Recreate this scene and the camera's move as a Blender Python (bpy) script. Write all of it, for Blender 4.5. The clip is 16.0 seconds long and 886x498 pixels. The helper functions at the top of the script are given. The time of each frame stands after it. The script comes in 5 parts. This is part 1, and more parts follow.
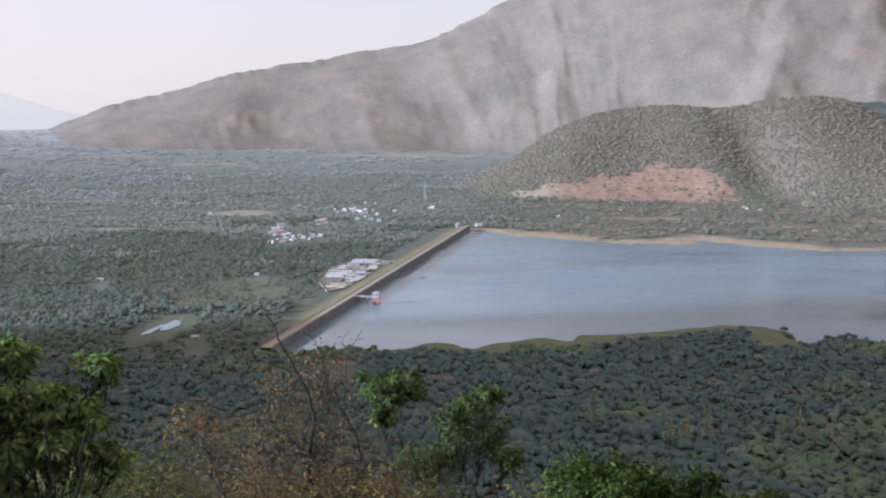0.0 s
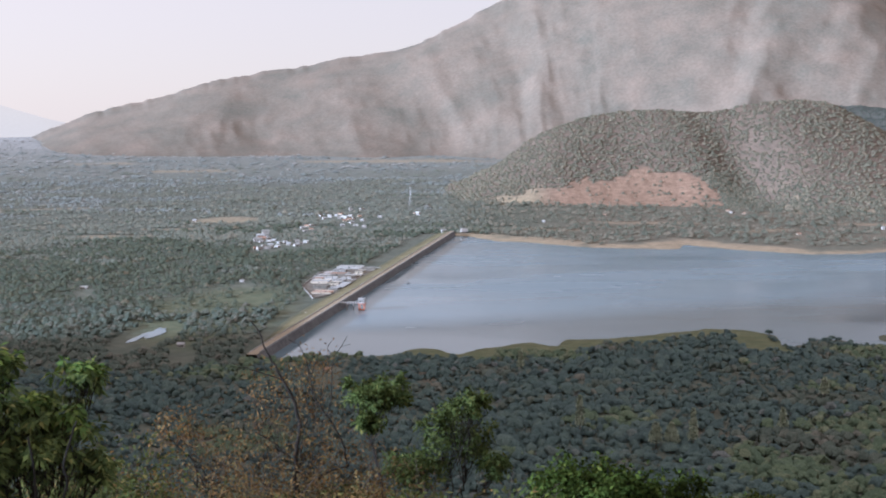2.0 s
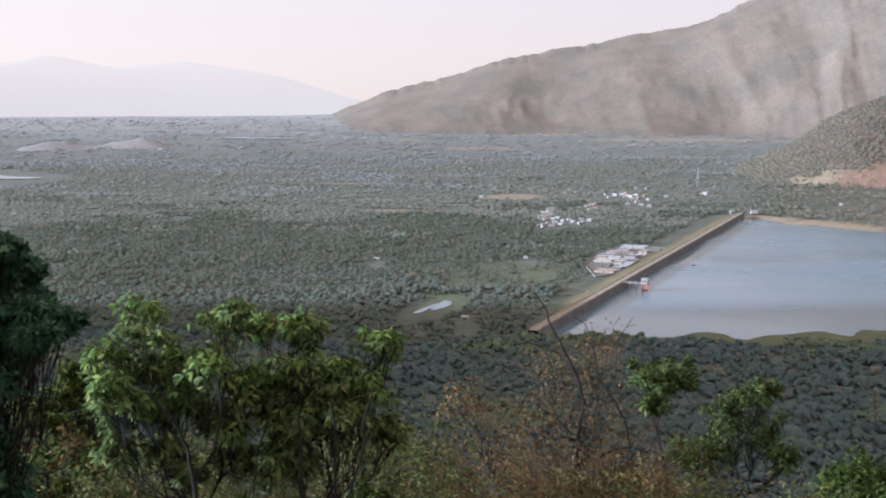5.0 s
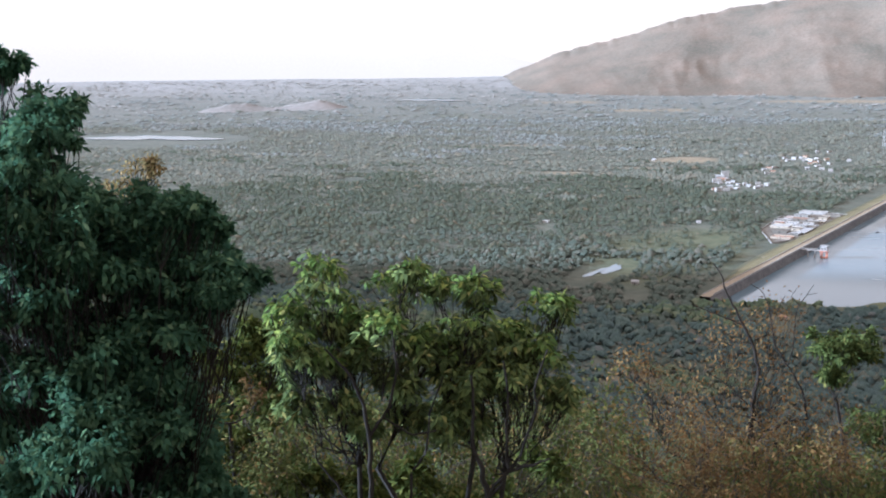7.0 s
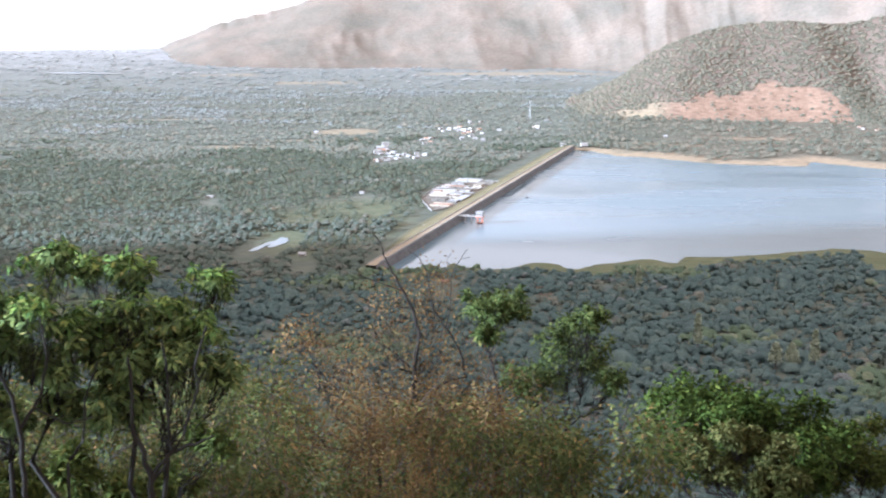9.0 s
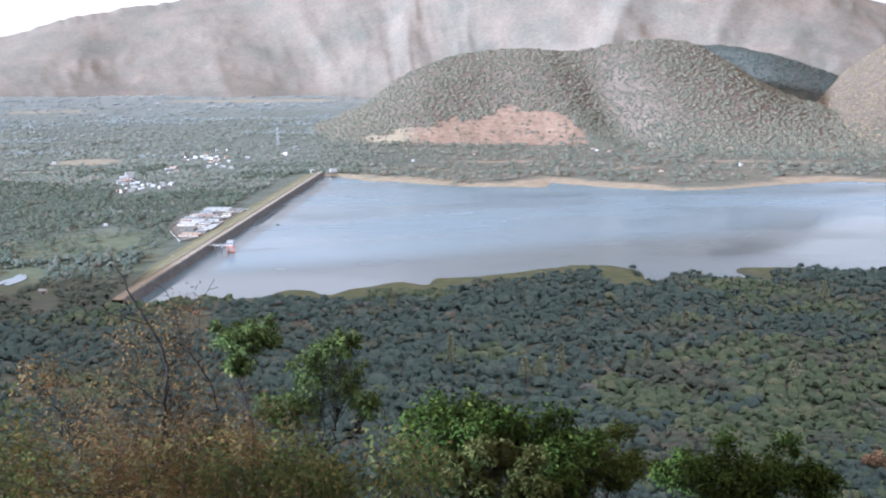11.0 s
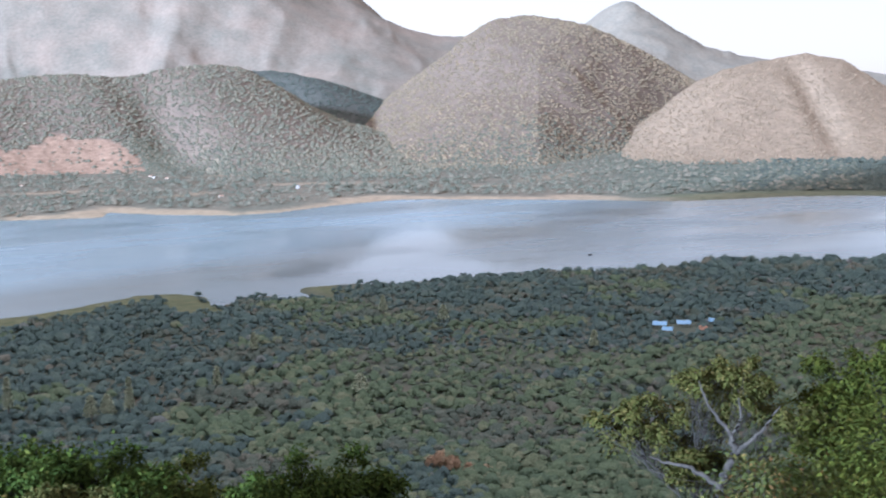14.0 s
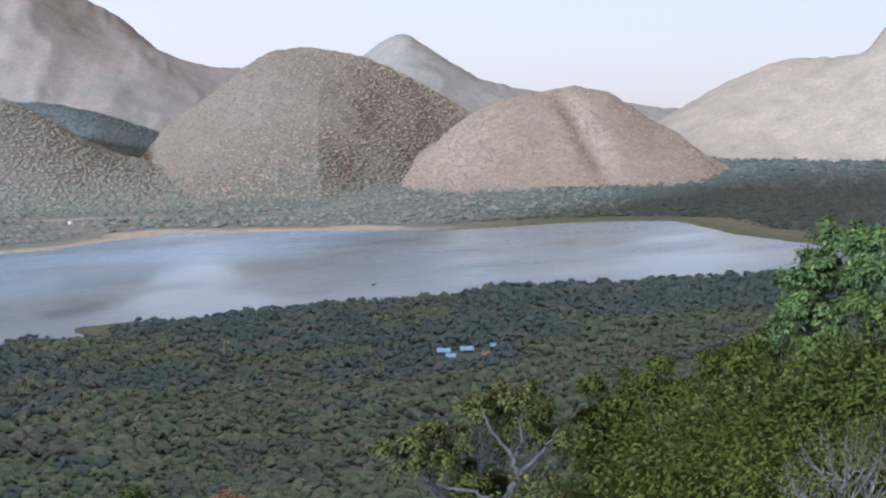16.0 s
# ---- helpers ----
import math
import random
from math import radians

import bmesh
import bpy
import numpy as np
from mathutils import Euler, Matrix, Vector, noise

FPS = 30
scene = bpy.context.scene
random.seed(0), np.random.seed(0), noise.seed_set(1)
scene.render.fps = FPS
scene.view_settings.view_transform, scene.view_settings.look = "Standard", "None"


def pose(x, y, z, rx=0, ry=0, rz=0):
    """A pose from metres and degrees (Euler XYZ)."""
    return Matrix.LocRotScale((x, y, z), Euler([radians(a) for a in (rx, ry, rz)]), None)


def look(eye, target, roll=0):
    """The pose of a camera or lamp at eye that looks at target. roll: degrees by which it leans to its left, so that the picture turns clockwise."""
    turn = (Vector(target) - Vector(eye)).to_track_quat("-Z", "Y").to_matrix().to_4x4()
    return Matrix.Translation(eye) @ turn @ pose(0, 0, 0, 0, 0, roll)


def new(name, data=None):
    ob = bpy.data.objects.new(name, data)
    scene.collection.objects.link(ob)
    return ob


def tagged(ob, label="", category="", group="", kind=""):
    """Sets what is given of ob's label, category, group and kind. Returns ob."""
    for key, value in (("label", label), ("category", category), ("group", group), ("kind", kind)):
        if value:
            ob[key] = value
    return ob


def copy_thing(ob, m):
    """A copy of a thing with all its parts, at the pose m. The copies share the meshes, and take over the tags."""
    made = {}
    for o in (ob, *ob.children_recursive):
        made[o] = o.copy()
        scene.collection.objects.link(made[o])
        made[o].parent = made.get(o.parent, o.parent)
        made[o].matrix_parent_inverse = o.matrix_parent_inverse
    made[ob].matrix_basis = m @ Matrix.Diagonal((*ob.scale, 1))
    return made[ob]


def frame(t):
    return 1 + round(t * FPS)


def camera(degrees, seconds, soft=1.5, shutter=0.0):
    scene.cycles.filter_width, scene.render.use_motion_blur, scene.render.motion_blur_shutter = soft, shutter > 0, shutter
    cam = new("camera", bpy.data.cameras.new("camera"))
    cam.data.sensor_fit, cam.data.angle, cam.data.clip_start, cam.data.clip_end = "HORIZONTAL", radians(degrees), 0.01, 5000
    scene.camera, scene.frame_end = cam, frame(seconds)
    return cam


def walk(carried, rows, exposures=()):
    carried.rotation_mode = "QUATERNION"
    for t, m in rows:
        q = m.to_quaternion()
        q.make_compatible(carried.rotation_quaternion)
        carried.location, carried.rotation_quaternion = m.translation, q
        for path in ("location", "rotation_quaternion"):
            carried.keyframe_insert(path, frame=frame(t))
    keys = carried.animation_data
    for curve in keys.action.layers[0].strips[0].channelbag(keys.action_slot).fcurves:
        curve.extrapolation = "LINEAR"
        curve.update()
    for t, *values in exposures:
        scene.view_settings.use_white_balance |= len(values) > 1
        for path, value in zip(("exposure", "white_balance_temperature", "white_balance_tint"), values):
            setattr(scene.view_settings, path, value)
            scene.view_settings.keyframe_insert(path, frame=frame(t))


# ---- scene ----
import itertools

EYE_Z = 140.0
cam = camera(41.3, 16.0, soft=2.0, shutter=0.3)
walk(cam, [
    (0, pose(-0.000, 0, 140, 83.70, 0.00, 0.00)),
    (0.5, pose(0.021, 0, 140, 83.77, -0.18, -2.85)),
    (1, pose(0.028, 0, 140, 83.81, -0.09, -3.67)),
    (1.5, pose(0.018, 0, 140, 83.93, 0.10, -2.35)),
    (2, pose(0.006, 0, 140, 83.97, 0.29, -0.75)),
    (2.5, pose(-0.009, 0, 140, 83.66, 0.44, 1.25)),
    (3, pose(-0.026, 0, 140, 83.30, 0.57, 3.45)),
    (3.5, pose(-0.043, 0, 140, 83.07, 0.59, 5.76)),
    (4, pose(-0.061, 0, 140, 82.89, 0.54, 8.12)),
    (4.5, pose(-0.079, 0, 140, 82.93, 0.37, 10.54)),
    (5, pose(-0.098, 0, 140, 82.98, 0.28, 13.09)),
    (5.2, pose(-0.106, 0, 140, 83.01, 0.30, 14.11)),
    (7.3, pose(-0.162, 0, 140, 80.79, 0.67, 21.59)),
    (7.5, pose(-0.156, 0, 140, 80.50, 0.79, 20.84)),
    (8, pose(-0.119, 0, 140, 80.10, 0.96, 15.90)),
    (8.5, pose(-0.073, 0, 140, 79.88, 0.48, 9.72)),
    (9, pose(-0.038, 0, 140, 79.79, 0.21, 5.07)),
    (9.2, pose(-0.027, 0, 140, 79.89, 0.18, 3.64)),
    (11.3, pose(0.067, 0, 140, 81.18, 0.35, -8.94)),
    (11.5, pose(0.077, 0, 140, 81.28, 0.40, -10.21)),
    (12, pose(0.102, 0, 140, 81.39, 0.44, -13.58)),
    (12.5, pose(0.129, 0, 140, 81.53, 0.49, -17.21)),
    (13, pose(0.157, 0, 140, 81.67, 0.45, -20.96)),
    (13.5, pose(0.185, 0, 140, 81.84, 0.53, -24.70)),
    (14, pose(0.213, 0, 140, 82.09, 0.50, -28.40)),
    (14.5, pose(0.239, 0, 140, 82.32, 0.53, -31.81)),
    (15, pose(0.258, 0, 140, 82.66, 0.55, -34.38)),
    (15.5, pose(0.271, 0, 140, 83.01, 0.59, -36.16)),
    (16, pose(0.293, 0, 140, 83.50, 0.62, -39.03)),
], exposures=[(0, 1.36, 4050, 4), (5.2, 1.42, 4160, 4), (7.3, 1.83, 4060, 2), (8.0, 1.84, 4060, 2), (8.6, 1.85, 4060, 2), (9.0, 2.3, 4090, 2), (11.3, 1.95, 3940, 2), (13.5, 2.02, 3890, 2), (14.5, 1.75, 3870, 2), (15.5, 1.52, 3890, 3), (16, 1.6, 3920, 3)])

# ---- world, sun ----
SUN_EL, SUN_AZ = 15.0, -112.0        # degrees; azimuth from +y towards +x
world = bpy.data.worlds.new("sky")
scene.world = world
world.use_nodes = True
wn = world.node_tree
sky = wn.nodes.new("ShaderNodeTexSky")
sky.sky_type = "NISHITA"
sky.sun_disc = False
sky.sun_elevation, sky.sun_rotation = radians(SUN_EL), radians(SUN_AZ)
sky.altitude, sky.air_density, sky.dust_density, sky.ozone_density = 300, 1.0, 1.6, 1.0
wn.nodes["Background"].inputs["Strength"].default_value = 0.13
haze = wn.nodes.new("ShaderNodeMix")           # thin bright haze over the whole sky
haze.data_type = "RGBA"
haze.inputs["Factor"].default_value = 0.93
sky_way = wn.nodes.new("ShaderNodeTexCoord")           # the haze glows towards the low sun and dims away from it
towards = wn.nodes.new("ShaderNodeVectorMath")
towards.operation = "DOT_PRODUCT"
towards.inputs[1].default_value = (math.sin(radians(SUN_AZ)), math.cos(radians(SUN_AZ)), 0)
wn.links.new(sky_way.outputs["Generated"], towards.inputs[0])
glow = wn.nodes.new("ShaderNodeMapRange")
for k, v in (("From Min", -1.0), ("From Max", 1.0), ("To Min", 0.7), ("To Max", 1.2)):
    glow.inputs[k].default_value = v
wn.links.new(towards.outputs["Value"], glow.inputs["Value"])
lit_haze = wn.nodes.new("ShaderNodeVectorMath")
lit_haze.operation = "SCALE"
lit_haze.inputs[0].default_value = (3.8, 2.36, 1.43)
wn.links.new(glow.outputs["Result"], lit_haze.inputs["Scale"])
wn.links.new(lit_haze.outputs[0], haze.inputs["B"])
wn.links.new(sky.outputs[0], haze.inputs["A"])
wn.links.new(haze.outputs["Result"], wn.nodes["Background"].inputs["Color"])
sun = new("sun", bpy.data.lights.new("sun", "SUN"))
sun.data.energy, sun.data.angle, sun.data.color = 3.5, radians(4.0), (1.0, 0.82, 0.68)
se, sa = radians(SUN_EL), radians(SUN_AZ)
sun_dir = Vector((math.cos(se) * math.sin(sa), math.cos(se) * math.cos(sa), math.sin(se)))
sun.matrix_world = look(sun_dir * 50 + Vector((0, 0, 300)), Vector((0, 0, 300)))

rng = np.random.default_rng(7)


# ---- materials ----
def material(name, rough=0.85, spec=0.2):
    m = bpy.data.materials.new(name)
    m.use_nodes = True
    b = m.node_tree.nodes["Principled BSDF"]
    b.inputs["Roughness"].default_value = rough
    b.inputs["Specular IOR Level"].default_value = spec
    return m, m.node_tree, b


def node(nt, kind, **values):
    n = nt.nodes.new(kind)
    for k, v in values.items():
        n.inputs[k].default_value = v
    return n


def ramp(nt, stops):
    n = nt.nodes.new("ShaderNodeValToRGB")
    e = n.color_ramp.elements
    while len(e) < len(stops):
        e.new(0.5)
    for i, (p, c) in enumerate(stops):
        e[i].position, e[i].color = p, (*c, 1)
    return n


def mix(nt, fac, a, b):
    n = nt.nodes.new("ShaderNodeMix")
    n.data_type = "RGBA"
    for socket, v in ((n.inputs["Factor"], fac), (n.inputs["A"], a), (n.inputs["B"], b)):
        if isinstance(v, (float, int)):
            socket.default_value = v
        elif isinstance(v, tuple):
            socket.default_value = (*v, 1)
        else:
            nt.links.new(v, socket)
    return n.outputs["Result"]


def noise_of(nt, scale, detail=4.0, rough=0.55, stretch=None):
    g = nt.nodes.new("ShaderNodeNewGeometry")
    v = g.outputs["Position"]
    if stretch:
        mp = nt.nodes.new("ShaderNodeMapping")
        mp.inputs["Scale"].default_value = stretch
        nt.links.new(v, mp.inputs["Vector"])
        v = mp.outputs["Vector"]
    n = node(nt, "ShaderNodeTexNoise", Scale=scale, Detail=detail, Roughness=rough)
    nt.links.new(v, n.inputs["Vector"])
    return n.outputs["Fac"]


def bump(nt, b, height, dist, strength=1.0):
    n = node(nt, "ShaderNodeBump", Strength=strength, Distance=dist)
    nt.links.new(height, n.inputs["Height"])
    nt.links.new(n.outputs["Normal"], b.inputs["Normal"])


def plain_mat(name, c1, c2, scale, rough=0.85, bump_dist=0.0, spec=0.2, scale2=None):
    m, nt, b = material(name, rough, spec)
    f = noise_of(nt, scale)
    r = ramp(nt, [(0.3, c1), (0.7, c2)])
    nt.links.new(f, r.inputs["Fac"])
    col = r.outputs["Color"]
    if scale2:
        f2 = noise_of(nt, scale2, 5.0, 0.65)
        r2 = ramp(nt, [(0.3, (0.72, 0.72, 0.72)), (0.7, (1.15, 1.15, 1.15))])
        nt.links.new(f2, r2.inputs["Fac"])
        mm = nt.nodes.new("ShaderNodeMix")
        mm.data_type, mm.blend_type = "RGBA", "MULTIPLY"
        mm.inputs["Factor"].default_value = 1.0
        nt.links.new(col, mm.inputs["A"])
        nt.links.new(r2.outputs["Color"], mm.inputs["B"])
        col = mm.outputs["Result"]
    nt.links.new(col, b.inputs["Base Color"])
    if bump_dist:
        bump(nt, b, noise_of(nt, scale * 3, 6.0, 0.65), bump_dist)
    return m


def ground_material(name, base1, base2, scale, stretch=None, relief=1.5):
    """Soil and grass; the mesh attribute 'cover' says where sand (r), painted distance haze (g), red soil (b) and reeds
    (alpha) lie.
    """
    m, nt, b = material(name, 0.95, 0.1)
    r = ramp(nt, [(0.32, base1), (0.68, base2)])
    nt.links.new(noise_of(nt, scale, 7.0, 0.62, stretch), r.inputs["Fac"])
    col = r.outputs["Color"]
    at = nt.nodes.new("ShaderNodeAttribute")
    at.attribute_name = "cover"
    sp = nt.nodes.new("ShaderNodeSeparateColor")
    nt.links.new(at.outputs["Color"], sp.inputs["Color"])
    fine = noise_of(nt, 0.09, 5.0, 0.65)
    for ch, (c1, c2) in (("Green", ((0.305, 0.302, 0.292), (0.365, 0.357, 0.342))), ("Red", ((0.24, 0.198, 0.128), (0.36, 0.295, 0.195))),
                         ("Blue", ((0.18, 0.122, 0.082), (0.285, 0.198, 0.135)))):
        rr = ramp(nt, [(0.3, c1), (0.7, c2)])
        nt.links.new(fine, rr.inputs["Fac"])
        col = mix(nt, sp.outputs[ch], col, rr.outputs["Color"])
    rr = ramp(nt, [(0.3, (0.095, 0.112, 0.058)), (0.7, (0.165, 0.165, 0.088))])
    nt.links.new(fine, rr.inputs["Fac"])
    col = mix(nt, at.outputs["Alpha"], col, rr.outputs["Color"])
    fleck = ramp(nt, [(0.35, (0.84, 0.84, 0.84)), (0.65, (1.1, 1.1, 1.1))])
    nt.links.new(noise_of(nt, 0.11, 4.0, 0.7), fleck.inputs["Fac"])
    worn = nt.nodes.new("ShaderNodeMix")
    worn.data_type, worn.blend_type = "RGBA", "MULTIPLY"
    worn.inputs["Factor"].default_value = 1.0
    nt.links.new(col, worn.inputs["A"])
    nt.links.new(fleck.outputs["Color"], worn.inputs["B"])
    nt.links.new(worn.outputs["Result"], b.inputs["Base Color"])
    bump(nt, b, noise_of(nt, scale * 4, 6.0, 0.65, stretch), relief, 0.8)
    return m


def foliage(name, stops, translucent=0.0, scale=0.5, dapple=0.35, rough_bump=0.0, up=1.1):
    """Leaves: colour by island, broken up by a fine mottling."""
    m, nt, b = material(name, 0.7, 0.04)
    g = nt.nodes.new("ShaderNodeNewGeometry")
    r = ramp(nt, stops)
    nt.links.new(g.outputs["Random Per Island"], r.inputs["Fac"])
    n = noise_of(nt, scale, 3.0, 0.6)
    r2 = ramp(nt, [(0.3, (1 - dapple,) * 3), (0.7, (1 + dapple,) * 3)])
    nt.links.new(n, r2.inputs["Fac"])
    mm = nt.nodes.new("ShaderNodeMix")
    mm.data_type, mm.blend_type = "RGBA", "MULTIPLY"
    mm.inputs["Factor"].default_value = 1.0
    nt.links.new(r.outputs["Color"], mm.inputs["A"])
    nt.links.new(r2.outputs["Color"], mm.inputs["B"])
    col = mm.outputs["Result"]
    nt.links.new(col, b.inputs["Base Color"])
    if rough_bump:
        add = nt.nodes.new("ShaderNodeVectorMath")
        add.operation = "ADD"
        add.inputs[1].default_value = (0, 0, up)
        nt.links.new(g.outputs["Normal"], add.inputs[0])
        nor = nt.nodes.new("ShaderNodeVectorMath")
        nor.operation = "NORMALIZE"
        nt.links.new(add.outputs[0], nor.inputs[0])
        bp = node(nt, "ShaderNodeBump", Strength=0.9, Distance=rough_bump)
        nt.links.new(noise_of(nt, scale * 1.5, 4.0, 0.7), bp.inputs["Height"])
        nt.links.new(nor.outputs[0], bp.inputs["Normal"])
        nt.links.new(bp.outputs["Normal"], b.inputs["Normal"])
    if translucent:
        t = nt.nodes.new("ShaderNodeBsdfTranslucent")
        nt.links.new(col, t.inputs["Color"])
        ms = node(nt, "ShaderNodeMixShader", Fac=translucent)
        nt.links.new(b.outputs[0], ms.inputs[1])
        nt.links.new(t.outputs[0], ms.inputs[2])
        nt.links.new(ms.outputs[0], nt.nodes["Material Output"].inputs["Surface"])
    return m


M_GROUND = ground_material("valley_soil", (0.09, 0.104, 0.078), (0.135, 0.136, 0.1), 0.02, relief=0.4)
M_HILL = ground_material("scrub_hillside", (0.125, 0.1, 0.076), (0.175, 0.134, 0.1), 0.03)
M_DRYHILL = ground_material("dry_grass_hillside", (0.185, 0.142, 0.094), (0.25, 0.188, 0.124), 0.03)
M_MOUNT = ground_material("mountain_rock_and_grass", (0.15, 0.137, 0.108), (0.222, 0.178, 0.137), 0.007, relief=2.0)
M_PEAK = ground_material("dry_grass_peak", (0.165, 0.15, 0.12), (0.215, 0.185, 0.142), 0.02)
M_TANMOUNT = ground_material("tan_grass_mountain", (0.205, 0.168, 0.118), (0.27, 0.212, 0.145), 0.015)
# shade painted as darker base colours on the wooded spur and far woods
M_SHADEHILL = ground_material("shade_darkened_hillside", (0.07, 0.072, 0.062), (0.095, 0.094, 0.08), 0.02)
M_SHADESCRUB = foliage("shade_darkened_leaves", [(0.0, (0.070, 0.083, 0.072)), (1.0, (0.100, 0.110, 0.086))], scale=0.6, dapple=0.3, rough_bump=0.6)
# grass of the far mound, with haze mixed into its base colour
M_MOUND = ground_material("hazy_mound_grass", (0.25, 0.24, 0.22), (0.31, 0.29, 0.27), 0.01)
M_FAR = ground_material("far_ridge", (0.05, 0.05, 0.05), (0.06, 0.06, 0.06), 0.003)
far_nt, far_b = M_FAR.node_tree, M_FAR.node_tree.nodes["Principled BSDF"]      # distance haze painted as emission, palest at its top
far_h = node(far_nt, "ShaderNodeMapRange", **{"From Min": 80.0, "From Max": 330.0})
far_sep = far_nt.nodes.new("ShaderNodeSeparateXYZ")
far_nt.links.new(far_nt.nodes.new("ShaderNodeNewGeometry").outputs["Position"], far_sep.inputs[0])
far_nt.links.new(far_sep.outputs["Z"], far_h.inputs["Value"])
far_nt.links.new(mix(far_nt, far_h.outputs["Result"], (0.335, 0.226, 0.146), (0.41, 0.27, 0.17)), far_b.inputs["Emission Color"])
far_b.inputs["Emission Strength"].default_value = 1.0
M_FOREST = foliage("forest_leaves", [(0.0, (0.082, 0.109, 0.103)), (0.5, (0.094, 0.128, 0.115)), (0.95, (0.118, 0.150, 0.127)), (1.0, (0.163, 0.170, 0.160))], scale=1.9, dapple=0.45, rough_bump=0.35, up=2.6)
M_LIGHTFOREST = foliage("lighter_forest_leaves", [(0.0, (0.103, 0.136, 0.085)), (0.6, (0.132, 0.167, 0.097)), (1.0, (0.180, 0.196, 0.120))], scale=1.9, dapple=0.45, rough_bump=0.35, up=2.6)
M_DRYFOREST = foliage("half_bare_forest_crowns", [(0.0, (0.097, 0.118, 0.094)), (0.6, (0.121, 0.139, 0.108)), (1.0, (0.160, 0.157, 0.123))], scale=1.9, dapple=0.45, rough_bump=0.35, up=2.6)
M_GROVE = foliage("grove_leaves", [(0.0, (0.081, 0.096, 0.071)), (0.6, (0.1, 0.115, 0.081)), (0.93, (0.123, 0.131, 0.087)), (1.0, (0.171, 0.15, 0.102))], scale=0.6, dapple=0.25, rough_bump=0.4, up=3.0)
# far, mid and haze groves: distance haze painted into the leaf colour
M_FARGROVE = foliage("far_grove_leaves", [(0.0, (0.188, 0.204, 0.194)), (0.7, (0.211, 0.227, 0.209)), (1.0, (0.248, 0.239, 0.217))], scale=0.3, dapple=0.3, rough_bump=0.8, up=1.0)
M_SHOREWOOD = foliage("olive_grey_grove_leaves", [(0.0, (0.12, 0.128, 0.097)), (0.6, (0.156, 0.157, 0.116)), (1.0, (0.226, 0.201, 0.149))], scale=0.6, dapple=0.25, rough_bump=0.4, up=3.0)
M_MIDGROVE = foliage("haze_greyed_grove_leaves", [(0.0, (0.151, 0.162, 0.132)), (0.7, (0.180, 0.191, 0.150)), (1.0, (0.228, 0.210, 0.160))], scale=0.3, dapple=0.2, rough_bump=0.5, up=3.0)
M_HAZEGROVE = foliage("haze_paled_grove_leaves", [(0.0, (0.279, 0.281, 0.26)), (1.0, (0.324, 0.317, 0.288))], scale=0.2, dapple=0.2, rough_bump=0.8, up=1.0)
M_SCRUB = foliage("hill_scrub_leaves", [(0.0, (0.173, 0.147, 0.095)), (0.7, (0.22, 0.179, 0.114)), (1.0, (0.283, 0.218, 0.137))], scale=0.5, dapple=0.4, rough_bump=0.6, up=0.3)
M_DRYSCRUB = foliage("straw_coloured_scrub", [(0.0, (0.173, 0.137, 0.09)), (0.7, (0.227, 0.174, 0.112)), (1.0, (0.281, 0.211, 0.133))], scale=0.5, dapple=0.35, rough_bump=0.6, up=0.3)
M_HILLTREE = foliage("grey_green_hill_leaves", [(0.0, (0.133, 0.132, 0.096)), (0.7, (0.17, 0.16, 0.113)), (1.0, (0.223, 0.19, 0.132))], scale=0.5, dapple=0.4, rough_bump=0.6, up=0.4)
M_BARK = plain_mat("bark", (0.016, 0.0135, 0.0105), (0.036, 0.03, 0.0235), 6.0, 0.9, 0.01)
M_PALEBARK = plain_mat("weathered_dead_wood", (0.11, 0.095, 0.08), (0.2, 0.175, 0.15), 6.0, 0.9, 0.01)
M_GREYBARK = plain_mat("grey_bark", (0.042, 0.037, 0.031), (0.085, 0.075, 0.063), 6.0, 0.9, 0.01)
M_TWIG = plain_mat("dry_twig_bark", (0.05, 0.042, 0.03), (0.10, 0.08, 0.06), 8.0, 0.9)
M_WHITE = plain_mat("whitewashed_plaster", (0.35, 0.325, 0.295), (0.54, 0.505, 0.46), 0.4, 0.8, scale2=1.5)
M_CREAM = plain_mat("cream_plaster", (0.43, 0.36, 0.27), (0.55, 0.475, 0.37), 0.4, 0.8, scale2=1.5)
M_TILE = plain_mat("clay_roof", (0.28, 0.165, 0.11), (0.4, 0.26, 0.18), 0.8, 0.85, scale2=2.0)
M_SHEET = plain_mat("pale_sheet_roof", (0.3, 0.3, 0.3), (0.44, 0.43, 0.42), 0.6, 0.5, spec=0.4)
M_CONC = plain_mat("weathered_concrete", (0.26, 0.25, 0.235), (0.4, 0.38, 0.35), 0.3, 0.85, scale2=1.2)
M_RIPRAP = plain_mat("stone_pitching", (0.11, 0.105, 0.1), (0.22, 0.21, 0.2), 0.5, 0.9, 0.4, scale2=0.1)
M_DAMGRASS = plain_mat("dry_dam_grass", (0.115, 0.105, 0.05), (0.2, 0.168, 0.088), 0.06, 0.95, 0.2, scale2=0.4)
M_BANKGRASS = plain_mat("rough_bank_grass", (0.07, 0.075, 0.042), (0.13, 0.115, 0.065), 0.06, 0.95, 0.2, scale2=0.4)
M_DIRT = plain_mat("dirt_track", (0.27, 0.222, 0.155), (0.36, 0.3, 0.215), 0.2, 0.95)
M_YARD = plain_mat("worn_yard_ground", (0.15, 0.135, 0.11), (0.23, 0.205, 0.17), 0.15, 0.95, scale2=0.6)
M_DARK = plain_mat("dark_opening", (0.02, 0.02, 0.022), (0.035, 0.035, 0.035), 1.0, 0.6)
M_STEEL = plain_mat("galvanised_steel", (0.4, 0.4, 0.41), (0.55, 0.55, 0.56), 2.0, 0.45, spec=0.5)
